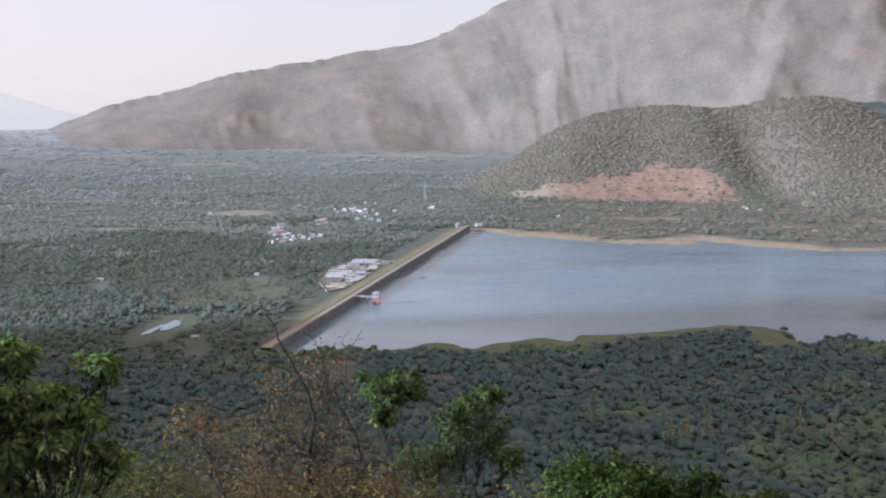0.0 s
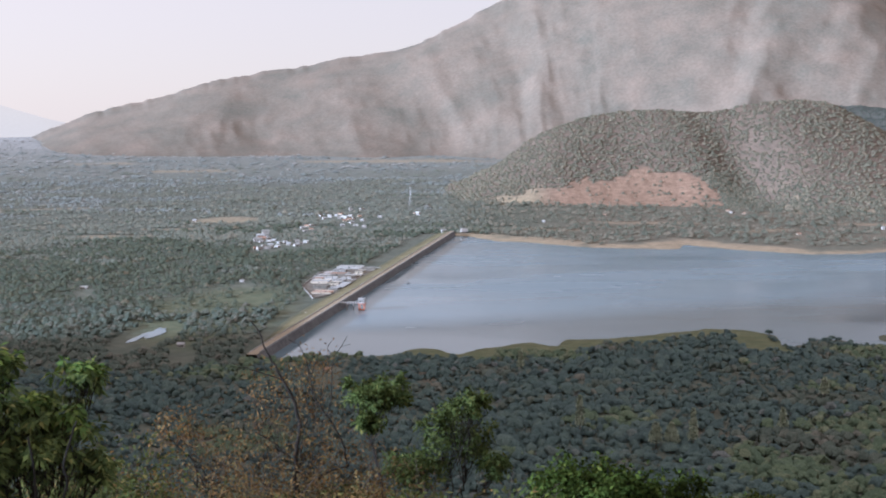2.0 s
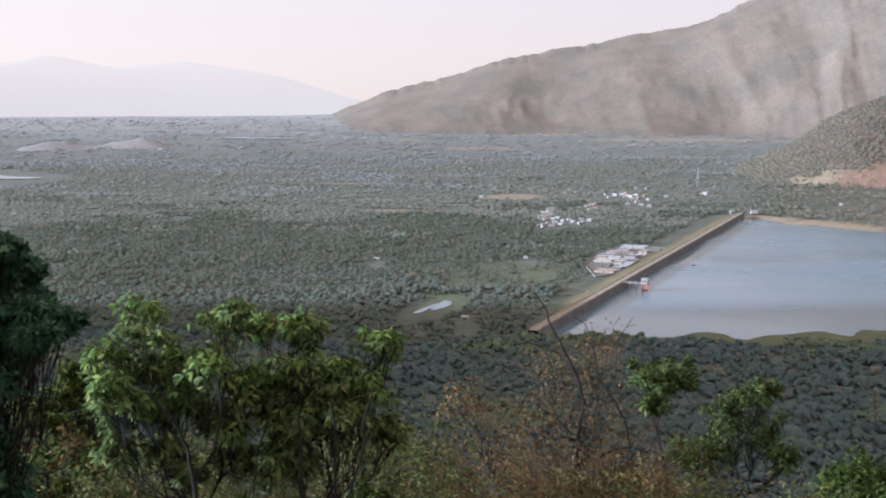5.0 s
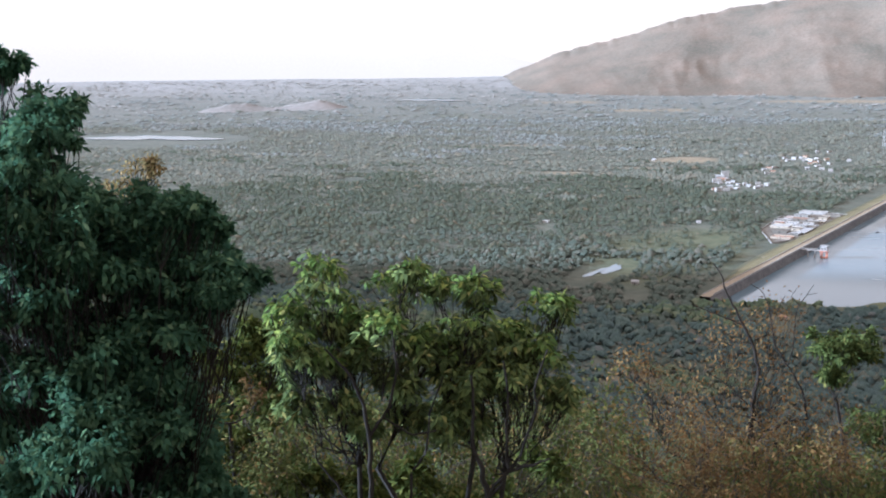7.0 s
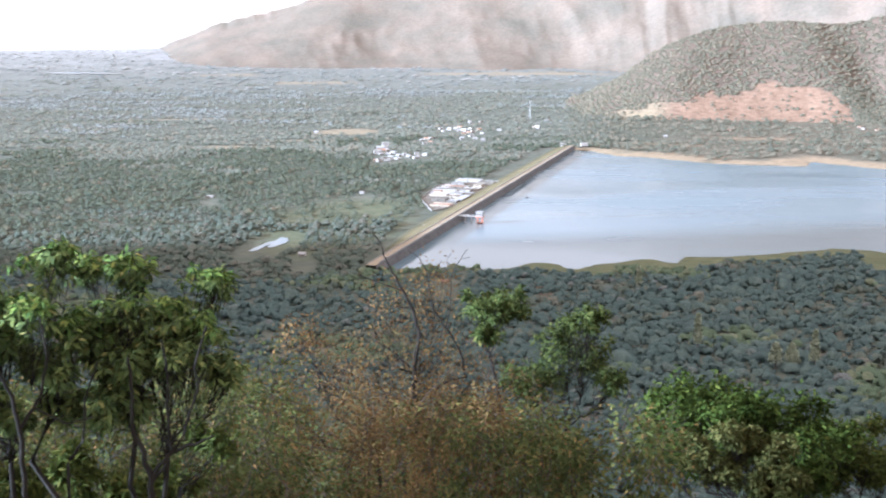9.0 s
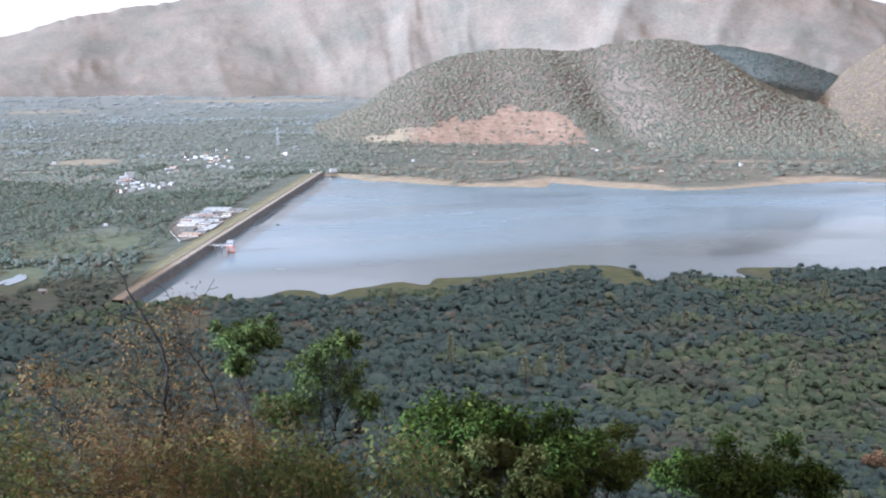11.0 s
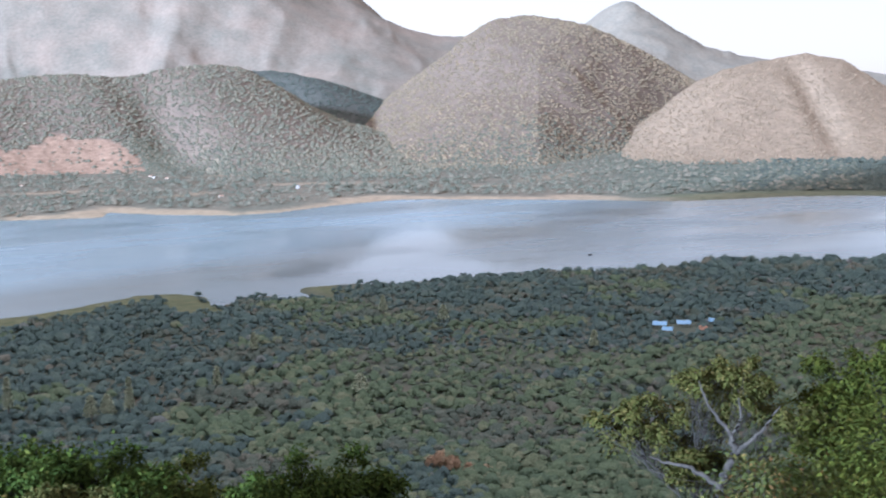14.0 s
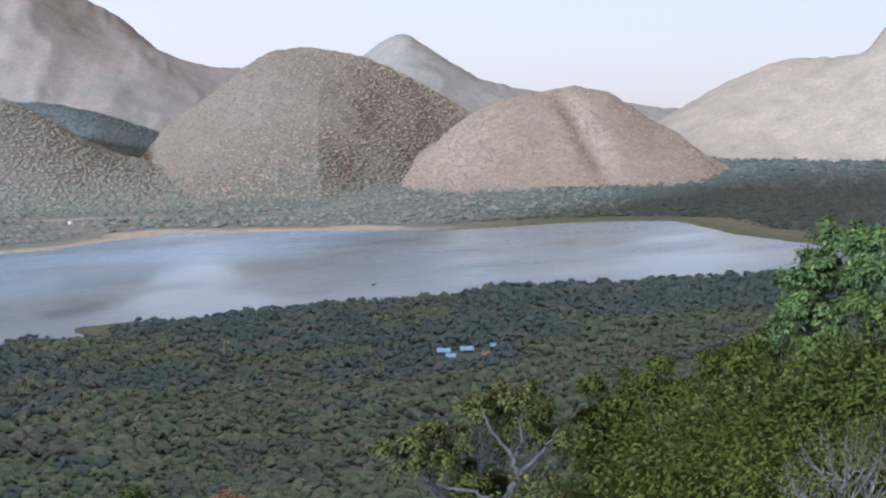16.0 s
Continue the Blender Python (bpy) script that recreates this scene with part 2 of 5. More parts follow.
M_BLUE = plain_mat("blue_tarpaulin", (0.22, 0.4, 0.64), (0.4, 0.56, 0.78), 0.5, 0.55, spec=0.4)
M_REDOXIDE = plain_mat("red_oxide_paint", (0.4, 0.16, 0.1), (0.5, 0.22, 0.14), 1.0, 0.7)


def water_material():
    m, nt, b = material("lake_water", 0.07, 0.5)
    b.inputs["IOR"].default_value = 1.33
    r = ramp(nt, [(0.3, (0.14, 0.19, 0.225)), (0.7, (0.165, 0.215, 0.25))])
    nt.links.new(noise_of(nt, 0.004, 3.0), r.inputs["Fac"])
    nt.links.new(r.outputs["Color"], b.inputs["Base Color"])
    rr = node(nt, "ShaderNodeMapRange", **{"From Min": 0.35, "From Max": 0.65, "To Min": 0.05, "To Max": 0.3})
    nt.links.new(noise_of(nt, 0.0035, 4.0, 0.5, (1, 2.2, 1)), rr.inputs["Value"])
    nt.links.new(rr.outputs["Result"], b.inputs["Roughness"])
    bump(nt, b, noise_of(nt, 0.9, 4.0, 0.6, (1, 1.8, 1)), 0.06, 0.12)
    return m


M_WATER = water_material()


# ---- mesh helpers ----
def np_mesh(name, verts, faces, mats, smooth=False, cover=None):
    """One mesh from an array of places and an array of faces, all with the same number of corners."""
    verts, faces = np.asarray(verts, np.float32), np.asarray(faces, np.int32)
    me = bpy.data.meshes.new(name)
    k = faces.shape[1]
    me.vertices.add(len(verts))
    me.vertices.foreach_set("co", verts.ravel())
    me.loops.add(faces.size)
    me.loops.foreach_set("vertex_index", faces.ravel())
    me.polygons.add(len(faces))
    me.polygons.foreach_set("loop_start", np.arange(len(faces), dtype=np.int32) * k)
    me.polygons.foreach_set("loop_total", np.full(len(faces), k, np.int32))
    me.polygons.foreach_set("use_smooth", np.full(len(faces), smooth, bool))
    if cover is not None:
        at = me.attributes.new("cover", "FLOAT_COLOR", "POINT")
        c = np.ones((len(verts), 4), np.float32)
        c[:, :cover.shape[1]] = np.clip(cover, 0, 1)
        c[:, 3] = np.clip(cover[:, 3], 0, 1) if cover.shape[1] > 3 else 0
        at.data.foreach_set("color", c.ravel())
    me.update(calc_edges=True)
    for m in (mats if isinstance(mats, (list, tuple)) else [mats]):
        me.materials.append(m)
    return me


def part(name, data, mat, parent=None, label=""):
    """A bmesh or a mesh as ONE object, under a thing or a part of it."""
    if isinstance(data, bmesh.types.BMesh):
        me = bpy.data.meshes.new(name)
        data.to_mesh(me)
        data.free()
        me.materials.append(mat)
    else:
        me = data
    ob = new(name, me)
    if parent:
        ob.parent = parent
    if label:
        ob["label"] = label
    return ob


def thing(name, label, category, m=None, group="", kind=""):
    ob = new(name)
    if m:
        ob.matrix_basis = m
    return tagged(ob, label, category, group, kind)


def boxes(*specs, bevel=0.0):
    """Boxes (x0, y0, z0, x1, y1, z1) joined into one bmesh."""
    bm = bmesh.new()
    for x0, y0, z0, x1, y1, z1 in specs:
        made = bmesh.ops.create_cube(bm, size=1)["verts"]
        for v in made:
            v.co = Vector(((x0 + x1) / 2 + v.co.x * (x1 - x0), (y0 + y1) / 2 + v.co.y * (y1 - y0), (z0 + z1) / 2 + v.co.z * (z1 - z0)))
    if bevel:
        bmesh.ops.bevel(bm, geom=bm.edges[:], offset=bevel, segments=1, affect="EDGES")
    return bm


def tubes(paths, sides=6):
    """Tapered tubes along paths of (x, y, z, radius): places and quads."""
    vs, fs, n0 = [], [], 0
    ang = np.arange(sides) * 2 * np.pi / sides
    for p in paths:
        p = np.asarray(p, float)
        d = np.gradient(p[:, :3], axis=0)
        d /= np.linalg.norm(d, axis=1, keepdims=True) + 1e-9
        up = np.where(np.abs(d[:, 2:3]) > 0.9, [[1.0, 0, 0]], [[0, 0, 1.0]])
        a = np.cross(d, up)
        a /= np.linalg.norm(a, axis=1, keepdims=True) + 1e-9
        b = np.cross(d, a)
        ring = p[:, None, :3] + p[:, None, 3:4] * (np.cos(ang)[None, :, None] * a[:, None] + np.sin(ang)[None, :, None] * b[:, None])
        vs.append(ring.reshape(-1, 3))
        i, j = np.meshgrid(np.arange(len(p) - 1), np.arange(sides), indexing="ij")
        j2 = (j + 1) % sides
        fs.append(n0 + np.stack([i * sides + j, i * sides + j2, (i + 1) * sides + j2, (i + 1) * sides + j], -1).reshape(-1, 4))
        n0 += len(p) * sides
    return np.concatenate(vs), np.concatenate(fs)


# ---- height of the land ----
TABLE = np.random.default_rng(11).random((256, 256))


def vnoise(x, y):
    xi, yi = np.floor(x).astype(int), np.floor(y).astype(int)
    fx, fy = x - xi, y - yi
    fx, fy = fx * fx * (3 - 2 * fx), fy * fy * (3 - 2 * fy)
    a, b = TABLE[xi % 256, yi % 256], TABLE[(xi + 1) % 256, yi % 256]
    c, d = TABLE[xi % 256, (yi + 1) % 256], TABLE[(xi + 1) % 256, (yi + 1) % 256]
    return (a * (1 - fx) + b * fx) * (1 - fy) + (c * (1 - fx) + d * fx) * fy


def fbm(x, y, octaves=4):
    s, a, t = 0.0, 0.5, 0.0
    for i in range(octaves):
        s = s + a * vnoise(x * 2 ** i + 17.3 * i, y * 2 ** i + 5.1 * i)
        t += a
        a *= 0.5
    return s / t


def smooth(a, b, x):
    t = np.clip((x - a) / (b - a), 0, 1)
    return t * t * (3 - 2 * t)


DAM_A, DAM_B = np.array((-104.0, 692.0)), np.array((29.5, 1483.0))
DAM_E = (DAM_B - DAM_A) / np.linalg.norm(DAM_B - DAM_A)
DAM_N = np.array((DAM_E[1], -DAM_E[0]))            # towards the lake
DAM_L = float(np.linalg.norm(DAM_B - DAM_A))

NEAR_SHORE = [(-101, 702), (-70, 712), (-46, 713), (-36, 708), (-24, 712), (-8, 730), (5, 727), (16, 711), (30, 727), (45, 735), (66, 751), (81, 730), (90, 757), (116, 758),
              (140, 767), (166, 783), (189, 794), (216, 786), (230, 764), (221, 728), (230, 725), (245, 747), (266, 749), (274, 727), (290, 726), (299, 766), (315, 763)]
NEAR_SHORE_EAST = [(340, 761), (365, 739), (392, 747), (429, 742), (486, 742), (526, 716), (572, 696), (620, 710), (656, 690), (711, 660), (758, 653), (830, 608), (875, 591), (960, 575), (1060, 640)]
FAR_SHORE = [(1084, 733), (1108, 836), (1190, 990), (1141, 1040), (1073, 1076), (986, 1088), (908, 1105), (869, 1145), (815, 1189), (753, 1238), (692, 1278), (645, 1308), (550, 1284), (512, 1268),
             (461, 1243), (410, 1245), (353, 1286), (311, 1328), (298, 1352), (278, 1303), (186, 1327), (117, 1393), (79, 1410), (44, 1490), (29, 1478)]
LAKE = np.array(NEAR_SHORE + NEAR_SHORE_EAST + FAR_SHORE, float)


def lake_dist(x, y):
    """Metres from the lake's edge, negative on the water."""
    x, y = np.asarray(x, float), np.asarray(y, float)
    best, inside = np.full(x.shape, 1e9), np.zeros(x.shape, bool)
    for (ax, ay), (bx, by) in zip(LAKE, np.roll(LAKE, -1, axis=0)):
        ex, ey = bx - ax, by - ay
        t = np.clip(((x - ax) * ex + (y - ay) * ey) / (ex * ex + ey * ey), 0, 1)
        best = np.minimum(best, np.hypot(x - ax - t * ex, y - ay - t * ey))
        if ay != by:
            cross = ((ay > y) != (by > y)) & (x < ex * (y - ay) / ey + ax)
            inside ^= cross
    d = np.where(inside, -best, best)
    return d + (fbm(x / 22.0, y / 22.0, 3) - 0.5) * 9


def dam_coords(x, y):
    px, py = x - DAM_A[0], y - DAM_A[1]
    return px * DAM_E[0] + py * DAM_E[1], px * DAM_N[0] + py * DAM_N[1]


def land(x, y, lake=True):
    x, y = np.asarray(x, float), np.asarray(y, float)
    r = np.hypot(x, y) + 1e-6
    az = np.degrees(np.arctan2(x, y))
    s = np.clip(r - 1800, 0, 2750)
    d = np.where(r > 1800, 1800 + s / (1 - s / 2900), r)
    plain = EYE_Z * (1 - np.minimum(r, 4550) / d)
    steep = np.where(r < 70, 136.9 - 0.62 * r, 93.5 * np.exp(-np.maximum(r - 70, 0) / 150))
    steep = steep + 7 * smooth(33, 60, az) * smooth(8, 40, r) * np.exp(-np.maximum(r - 45, 0) / 60)
    steep = steep + (fbm(x / 60, y / 60) - 0.5) * 10 * smooth(30, 150, r) * np.exp(-r / 500)
    back = 136.9 + np.minimum(0.14 * r, 20)
    w = smooth(-0.25, 0.45, np.cos(np.radians(az)))
    near = w * steep + (1 - w) * back
    near = np.where(r > 1500, near * np.exp(-(r - 1500) / 600), near)
    z = plain + near + (fbm(x / 220, y / 220) - 0.5) * 5 * smooth(900, 1600, r)
    # unseen ridge added to shade the near forest; its notch lets sun reach the outlook
    z = z + 800 * np.exp(-((x + 800) / 220) ** 2) * (1 - smooth(300, 560, y)) * smooth(-2000, -1500, y) * (1 - 0.9 * smooth(-583, -503, y) * (1 - smooth(-150, -70, y)))
    # second unseen hill, added to shade the plain's left side
    z = z + 170 * np.exp(-((x + 740) / 110) ** 2 - ((y - 500) / 130) ** 2)
    w = 1 - smooth(0.9, 1.7, np.hypot((x + 186) / 15, (y - 775) / 40))
    z = z * (1 - w) + 0.5 * w
    if not lake:
        return z
    sd = lake_dist(x, y)
    out = 0.05 * np.minimum(sd, 30) + z * smooth(0, 160, sd)
    return np.where(sd > 0, out, np.maximum(sd * 0.08, -5) - 0.05)


# ---- ground: one sheet to the horizon ----
az_g = np.unique(np.concatenate([np.arange(-180, -46, 1.5), np.arange(-46, 66, 0.44), np.arange(66, 180, 4.0), [180.0]]))
r_g = np.concatenate([[0.0], np.arange(0.5, 60, 2.5), np.arange(60, 300, 9), np.arange(300, 640, 9), np.arange(640, 860, 4.5), np.arange(860, 1560, 11),
                      np.arange(1560, 2600, 20), np.arange(2600, 4270, 60)])
A, Rr = np.meshgrid(np.radians(az_g), r_g, indexing="ij")
gx, gy = Rr * np.sin(A), Rr * np.cos(A)
gz = land(gx, gy)
sd = lake_dist(gx, gy)
al, ac = dam_coords(gx, gy)
patch = fbm(gx / 90, gy / 45, 4)
far_sand = ((ac > -4) | (al > DAM_L)) * smooth(1000, 1250, gy) * smooth(-0.5, 0.5, sd) * (1 - smooth(32, 58, sd + (fbm(gx / 45, gy / 45) - 0.42) * 100))
end_sand = 0.5 * smooth(900, 1000, gx) * smooth(0, 1, sd) * (1 - smooth(40, 120, sd)) * (gy < 1000)
# distance haze painted into the ground colour, paler farther out
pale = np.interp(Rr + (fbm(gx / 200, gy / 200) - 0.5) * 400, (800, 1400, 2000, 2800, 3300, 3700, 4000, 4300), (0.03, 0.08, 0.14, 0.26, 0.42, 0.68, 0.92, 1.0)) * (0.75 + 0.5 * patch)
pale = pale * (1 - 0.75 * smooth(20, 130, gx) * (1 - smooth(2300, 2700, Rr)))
fields = np.zeros_like(gx)
for fx, fy, sx, sy, rot in ((-400, 1480, 66, 26, 0.25), (-300, 1745, 55, 60, -0.3), (-505, 1650, 45, 14, 0.3), (-330, 1590, 60, 12, 0.2), (-620, 1240, 60, 14, 0.1),
                            (430, 1500, 45, 20, 0.3), (150, 1560, 60, 16, -0.4), (1010, 1500, 120, 25, 0.5), (300, 1640, 90, 18, -0.2), (640, 1560, 110, 20, -0.4), (820, 1420, 70, 14, -0.6), (760, 1700, 120, 30, -0.5), (560, 1800, 60, 16, -0.3), (-90, 3200, 260, 60, 0.05), (-820, 3120, 180, 30, 0.3), (-560, 2900, 120, 20, 0.1), (-640, 1960, 130, 16, 0.35), (-960, 1700, 90, 12, 0.4)):
    u = (gx - fx) * math.cos(rot) + (gy - fy) * math.sin(rot)
    v = -(gx - fx) * math.sin(rot) + (gy - fy) * math.cos(rot)
    fields = np.maximum(fields, (1 - smooth(0.75, 1.1, np.hypot(u / sx, v / sy) + (fbm(gx / 30, gy / 30) - 0.5) * 0.5)))
apron = 0.3 * smooth(2, 9, np.degrees(A)) * (1 - smooth(33, 41, np.degrees(A))) * smooth(1150, 1500, Rr) * (0.5 + fbm(gx / 60 + 3, gy / 60))
red = np.maximum(np.maximum(apron, 0.75 * (1 - smooth(0.5, 1.1, np.hypot((gx - 165) / 16, (gy - 318) / 30)))), 0.3 * smooth(0.62, 0.72, fbm(gx / 45 + 9, gy / 45)) * (Rr < 700))
reed = (gy < 1000) * (sd > -2) * (1 - smooth(26, 38, sd)) * np.maximum(smooth(-40, -10, gx) * (1 - smooth(228, 245, gx)), np.maximum(np.exp(-((gx - 312) / 14) ** 2), smooth(590, 615, gx)))
meadow = 0.65 * (1 - smooth(0.7, 1.15, np.hypot((gx + 160) / 62, (gy - 880) / 150) + (fbm(gx / 40, gy / 40) - 0.5) * 0.5))
marsh = 0.6 * smooth(900, 960, gx) * (sd > -1) * (1 - smooth(55, 80, sd)) * (gy > 690)
reed = np.maximum(np.maximum(reed, marsh), meadow)
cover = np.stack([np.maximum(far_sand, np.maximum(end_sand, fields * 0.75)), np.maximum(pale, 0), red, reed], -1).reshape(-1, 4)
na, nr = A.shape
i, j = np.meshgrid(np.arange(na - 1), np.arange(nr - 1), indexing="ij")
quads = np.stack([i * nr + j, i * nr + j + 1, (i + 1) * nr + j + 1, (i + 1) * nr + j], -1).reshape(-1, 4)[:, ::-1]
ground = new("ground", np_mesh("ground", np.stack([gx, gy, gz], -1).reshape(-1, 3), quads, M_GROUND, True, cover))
tagged(ground, "wide green valley floor with dry fields and red soil", "ground", kind="structure")

wx = np.array([(-140, 560), (1300, 560), (1300, 1560), (-60, 1560)], float)
lake = new("water", np_mesh("water", np.c_[wx, np.zeros(4)], np.array([[0, 1, 2, 3]]), M_WATER))
tagged(lake, "calm grey-blue reservoir water reflecting pale sky", "lake", kind="structure")


# ---- hills and mountains ----
HILLS = {}


def hill(name, label, mat, crest, r_crest, foot, lean=1.15, gully=0.1, freq=0.5, cuts=(), n_az=220, scar=False, seed=0.0, spread=2.0, spurs=0.0, n_u=64):
    """A hill by its crest line (degrees of bearing and of height seen from the outlook), its distance and its foot."""
    c, f = np.array(crest, float), np.array(foot, float)
    az = np.linspace(c[0, 0] - spread, c[-1, 0] + spread, n_az)
    el = np.interp(az, c[:, 0], c[:, 1], left=c[0, 1] - 1.2, right=c[-1, 1] - 1.2)
    k = max(3, n_az // 70)
    el = np.convolve(np.pad(el, k, mode="edge"), np.ones(2 * k + 1) / (2 * k + 1), "valid")
    kk = n_az // 14
    el_wide = np.convolve(np.pad(el, kk, mode="edge"), np.ones(2 * kk + 1) / (2 * kk + 1), "valid")
    el = el + (fbm(az * 2.5 + seed, az * 0 + seed, 4) - 0.5) * (0.16 if gully else 0.03)
    us = np.concatenate([np.linspace(0, 1, n_u), np.linspace(1.06, 1.8, 9)])
    AZ, U = np.meshgrid(az, us, indexing="ij")
    rf = np.interp(AZ, f[:, 0], f[:, 1])
    rc = r_crest + (fbm(AZ * 0.15 + seed, AZ * 0, 2) - 0.5) * (260 if gully else 0)
    r = rf + (rc - rf) * U
    near_crest = smooth(0.72, 1.0, np.minimum(U, 1)) ** 1.5
    zc = EYE_Z + rc * np.tan(np.radians(np.interp(AZ, az, el_wide) * (1 - near_crest) + np.interp(AZ, az, el) * near_crest))
    x, y = r * np.sin(np.radians(AZ)), r * np.cos(np.radians(AZ))
    zf = land(rf * np.sin(np.radians(AZ)), rf * np.cos(np.radians(AZ)), False) - 6
    h = np.maximum(zc - zf, -8)
    ub = np.minimum(U, 1)
    prof = 0.35 * ub ** lean + 0.65 * smooth(-0.06, 1, ub)
    wx_, wy_ = (fbm(x / 300 + seed, y / 300, 3) - 0.5) * 150, (fbm(x / 300, y / 300 + seed, 3) - 0.5) * 150
    p, q = (x + wx_) * 0.85 + (y + wy_) * 0.45, (y + wy_) * 0.85 - (x + wx_) * 0.45
    rid = 1 - np.abs(2 * fbm(p * freq / 150 + seed, q * freq / 420 + seed, 2) - 1)
    rid2 = 1 - np.abs(2 * fbm(p * freq / 55 + seed, q * freq / 120 + seed, 3) - 1)
    z = zf + h * prof + h * np.sin(np.pi * np.clip(ub, 0, 1)) ** 0.9 * (gully * (rid - 0.7) * 1.7 + gully * 0.5 * (rid2 - 0.7))
    if spurs:
        span = 0.1 * r_crest                     # ridges that branch and sharpen towards the crest
        across, down = np.radians(AZ) * r_crest, r * np.ones_like(AZ)
        across = across + 0.55 * span * (fbm(across / span * 0.7 + seed, down / span * 0.6, 3) - 0.5) + 0.35 * (down - rf) * np.interp(AZ, (-20, 9, 14, 26), (0.6, 0.5, -0.7, -0.7))
        relief, amp, keep = 0.0, 1.0, 1.0
        for o in range(5):
            n = vnoise(across / span * 2.0 ** o + 9.3 * o + seed, down / span * (0.4 + 0.12 * o) * 2.0 ** o + 4.7 * o + seed)
            n = 0.8 * (1 - np.abs(2 * n - 1)) + 0.2 * (1 - (2 * n - 1) ** 2)
            relief, amp, keep = relief + amp * n * keep, amp * 0.43, np.clip(0.35 + n, 0, 1)
        z = z + h * np.sin(np.pi * ub ** 0.85) ** 0.75 * spurs * (relief - 1.1)
    for ca, slant, cw, cd in cuts:
        z = z - h * cd * np.sin(np.pi * np.clip(ub, 0, 1)) * np.exp(-((AZ - ca - slant * (U - 0.5)) / cw) ** 2)
    z = np.where(U > 1, zf + h * (1 - 1.15 * np.maximum(U - 1, 0) ** 1.3), z)
    cov = np.zeros((*AZ.shape, 3))
    if scar:
        e = np.degrees(np.arctan2(z - EYE_Z, r)) + (fbm(AZ * 2.6, U * 26, 4) - 0.5) * 0.9
        top = np.interp(AZ, (3.2, 5.2, 7.5, 8.7, 9.9, 11.0, 12.1, 13.2, 14.2), (-3.65, -3.1, -2.65, -2.75, -2.2, -2.3, -2.2, -2.5, -3.5))
        inside = smooth(-0.12, 0.12, top - e) * smooth(3.0, 3.6, AZ) * (1 - smooth(13.6, 14.8, AZ + (fbm(AZ * 3, U * 30) - 0.5)))
        cov[..., 2] = inside * smooth(4.8, 6.6, AZ)
        cov[..., 0] = np.maximum(inside * (1 - smooth(4.8, 6.6, AZ)), 0.7 * smooth(0.66, 0.74, fbm(AZ * 1.2 + 4, U * 9)) * (1 - smooth(0.2, 0.4, U)) * (AZ > 15))
    n1, n2 = AZ.shape
    i, j = np.meshgrid(np.arange(n1 - 1), np.arange(n2 - 1), indexing="ij")
    q = np.stack([i * n2 + j, i * n2 + j + 1, (i + 1) * n2 + j + 1, (i + 1) * n2 + j], -1).reshape(-1, 4)[:, ::-1]
    ob = new(name, np_mesh(name, np.stack([x, y, z], -1).reshape(-1, 3), q, mat, True, cov.reshape(-1, 3)))
    HILLS[len(HILLS)] = (az, us, x, y, z, cov)
    return tagged(ob, label, "mountain" if "mountain" in name else "hill", kind="structure")


hill("mountain", "long rocky mountain with dry gullied slopes in haze", M_MOUNT,
     [(-21, -1.5), (-19.2, -0.75), (-17, 0.15), (-15.6, 0.68), (-14.3, 1.0), (-12.6, 1.35), (-10.7, 2.06), (-8.8, 2.36), (-7.2, 2.68), (-6.1, 2.72), (-4.8, 3.1), (-3.5, 3.3),
      (-1.4, 3.5), (-0.4, 3.9), (1.5, 4.8), (3.3, 5.75), (6, 7.0), (10, 8.3), (15, 8.6), (19, 7.3), (22.4, 5.43), (24, 4.75), (25.1, 3.55), (26.7, 2.42), (29.1, 2.35), (33, 2.1), (38, 1.0)],
     4250, [(-22, 3300), (-5, 3300), (3, 3250), (12, 3050), (20, 2900), (30, 2900), (40, 3000)], lean=1.5, gully=0.01, freq=0.6, spurs=0.1, n_az=620, seed=2.0, n_u=80)
hill("hill", "scrub-covered hill with a bare red soil scar at its foot", M_HILL,
     [(0.4, -3.2), (2.2, -2.4), (3.6, -1.8), (4.8, -0.75), (6.3, -0.05), (7.5, 0.3), (9.0, 0.56), (11.2, 0.68), (13.3, 0.5), (15.3, 0.9), (17.2, 1.12), (19, 0.88), (20.9, -0.2), (22, -0.9), (23.5, -1.6), (25.5, -2.2), (28, -2.8), (31, -3.35)],
     2420, [(0, 1960), (12, 1960), (16, 1900), (24, 1760), (28, 1760)], gully=0.03, freq=0.5, cuts=[(15.0, -3.4, 1.6, 0.2)], spurs=0.06, scar=True, seed=5.0)
hill("hill", "steep rounded hill dotted with scrub trees", M_HILL,
     [(22.5, -3.0), (24.9, -1.27), (26.8, 0.33), (28.5, 1.39), (29.5, 2.32), (30.6, 3.03), (32, 3.31), (33.6, 3.16), (35.2, 2.87), (36.6, 2.24), (38, 1.56), (39.3, 0.74), (42, -0.9), (44, -2.4)],
     2900, [(20, 2050), (26, 1900), (33, 1950), (36, 2200), (40, 2550), (46, 2650)], gully=0.05, freq=0.45, spurs=0.07, seed=9.0)
hill("hill", "dark wooded spur in the shade between two hills", M_SHADEHILL,
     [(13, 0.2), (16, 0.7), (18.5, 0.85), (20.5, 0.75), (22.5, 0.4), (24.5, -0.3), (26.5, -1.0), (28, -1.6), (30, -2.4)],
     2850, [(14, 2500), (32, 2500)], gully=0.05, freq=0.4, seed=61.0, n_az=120)
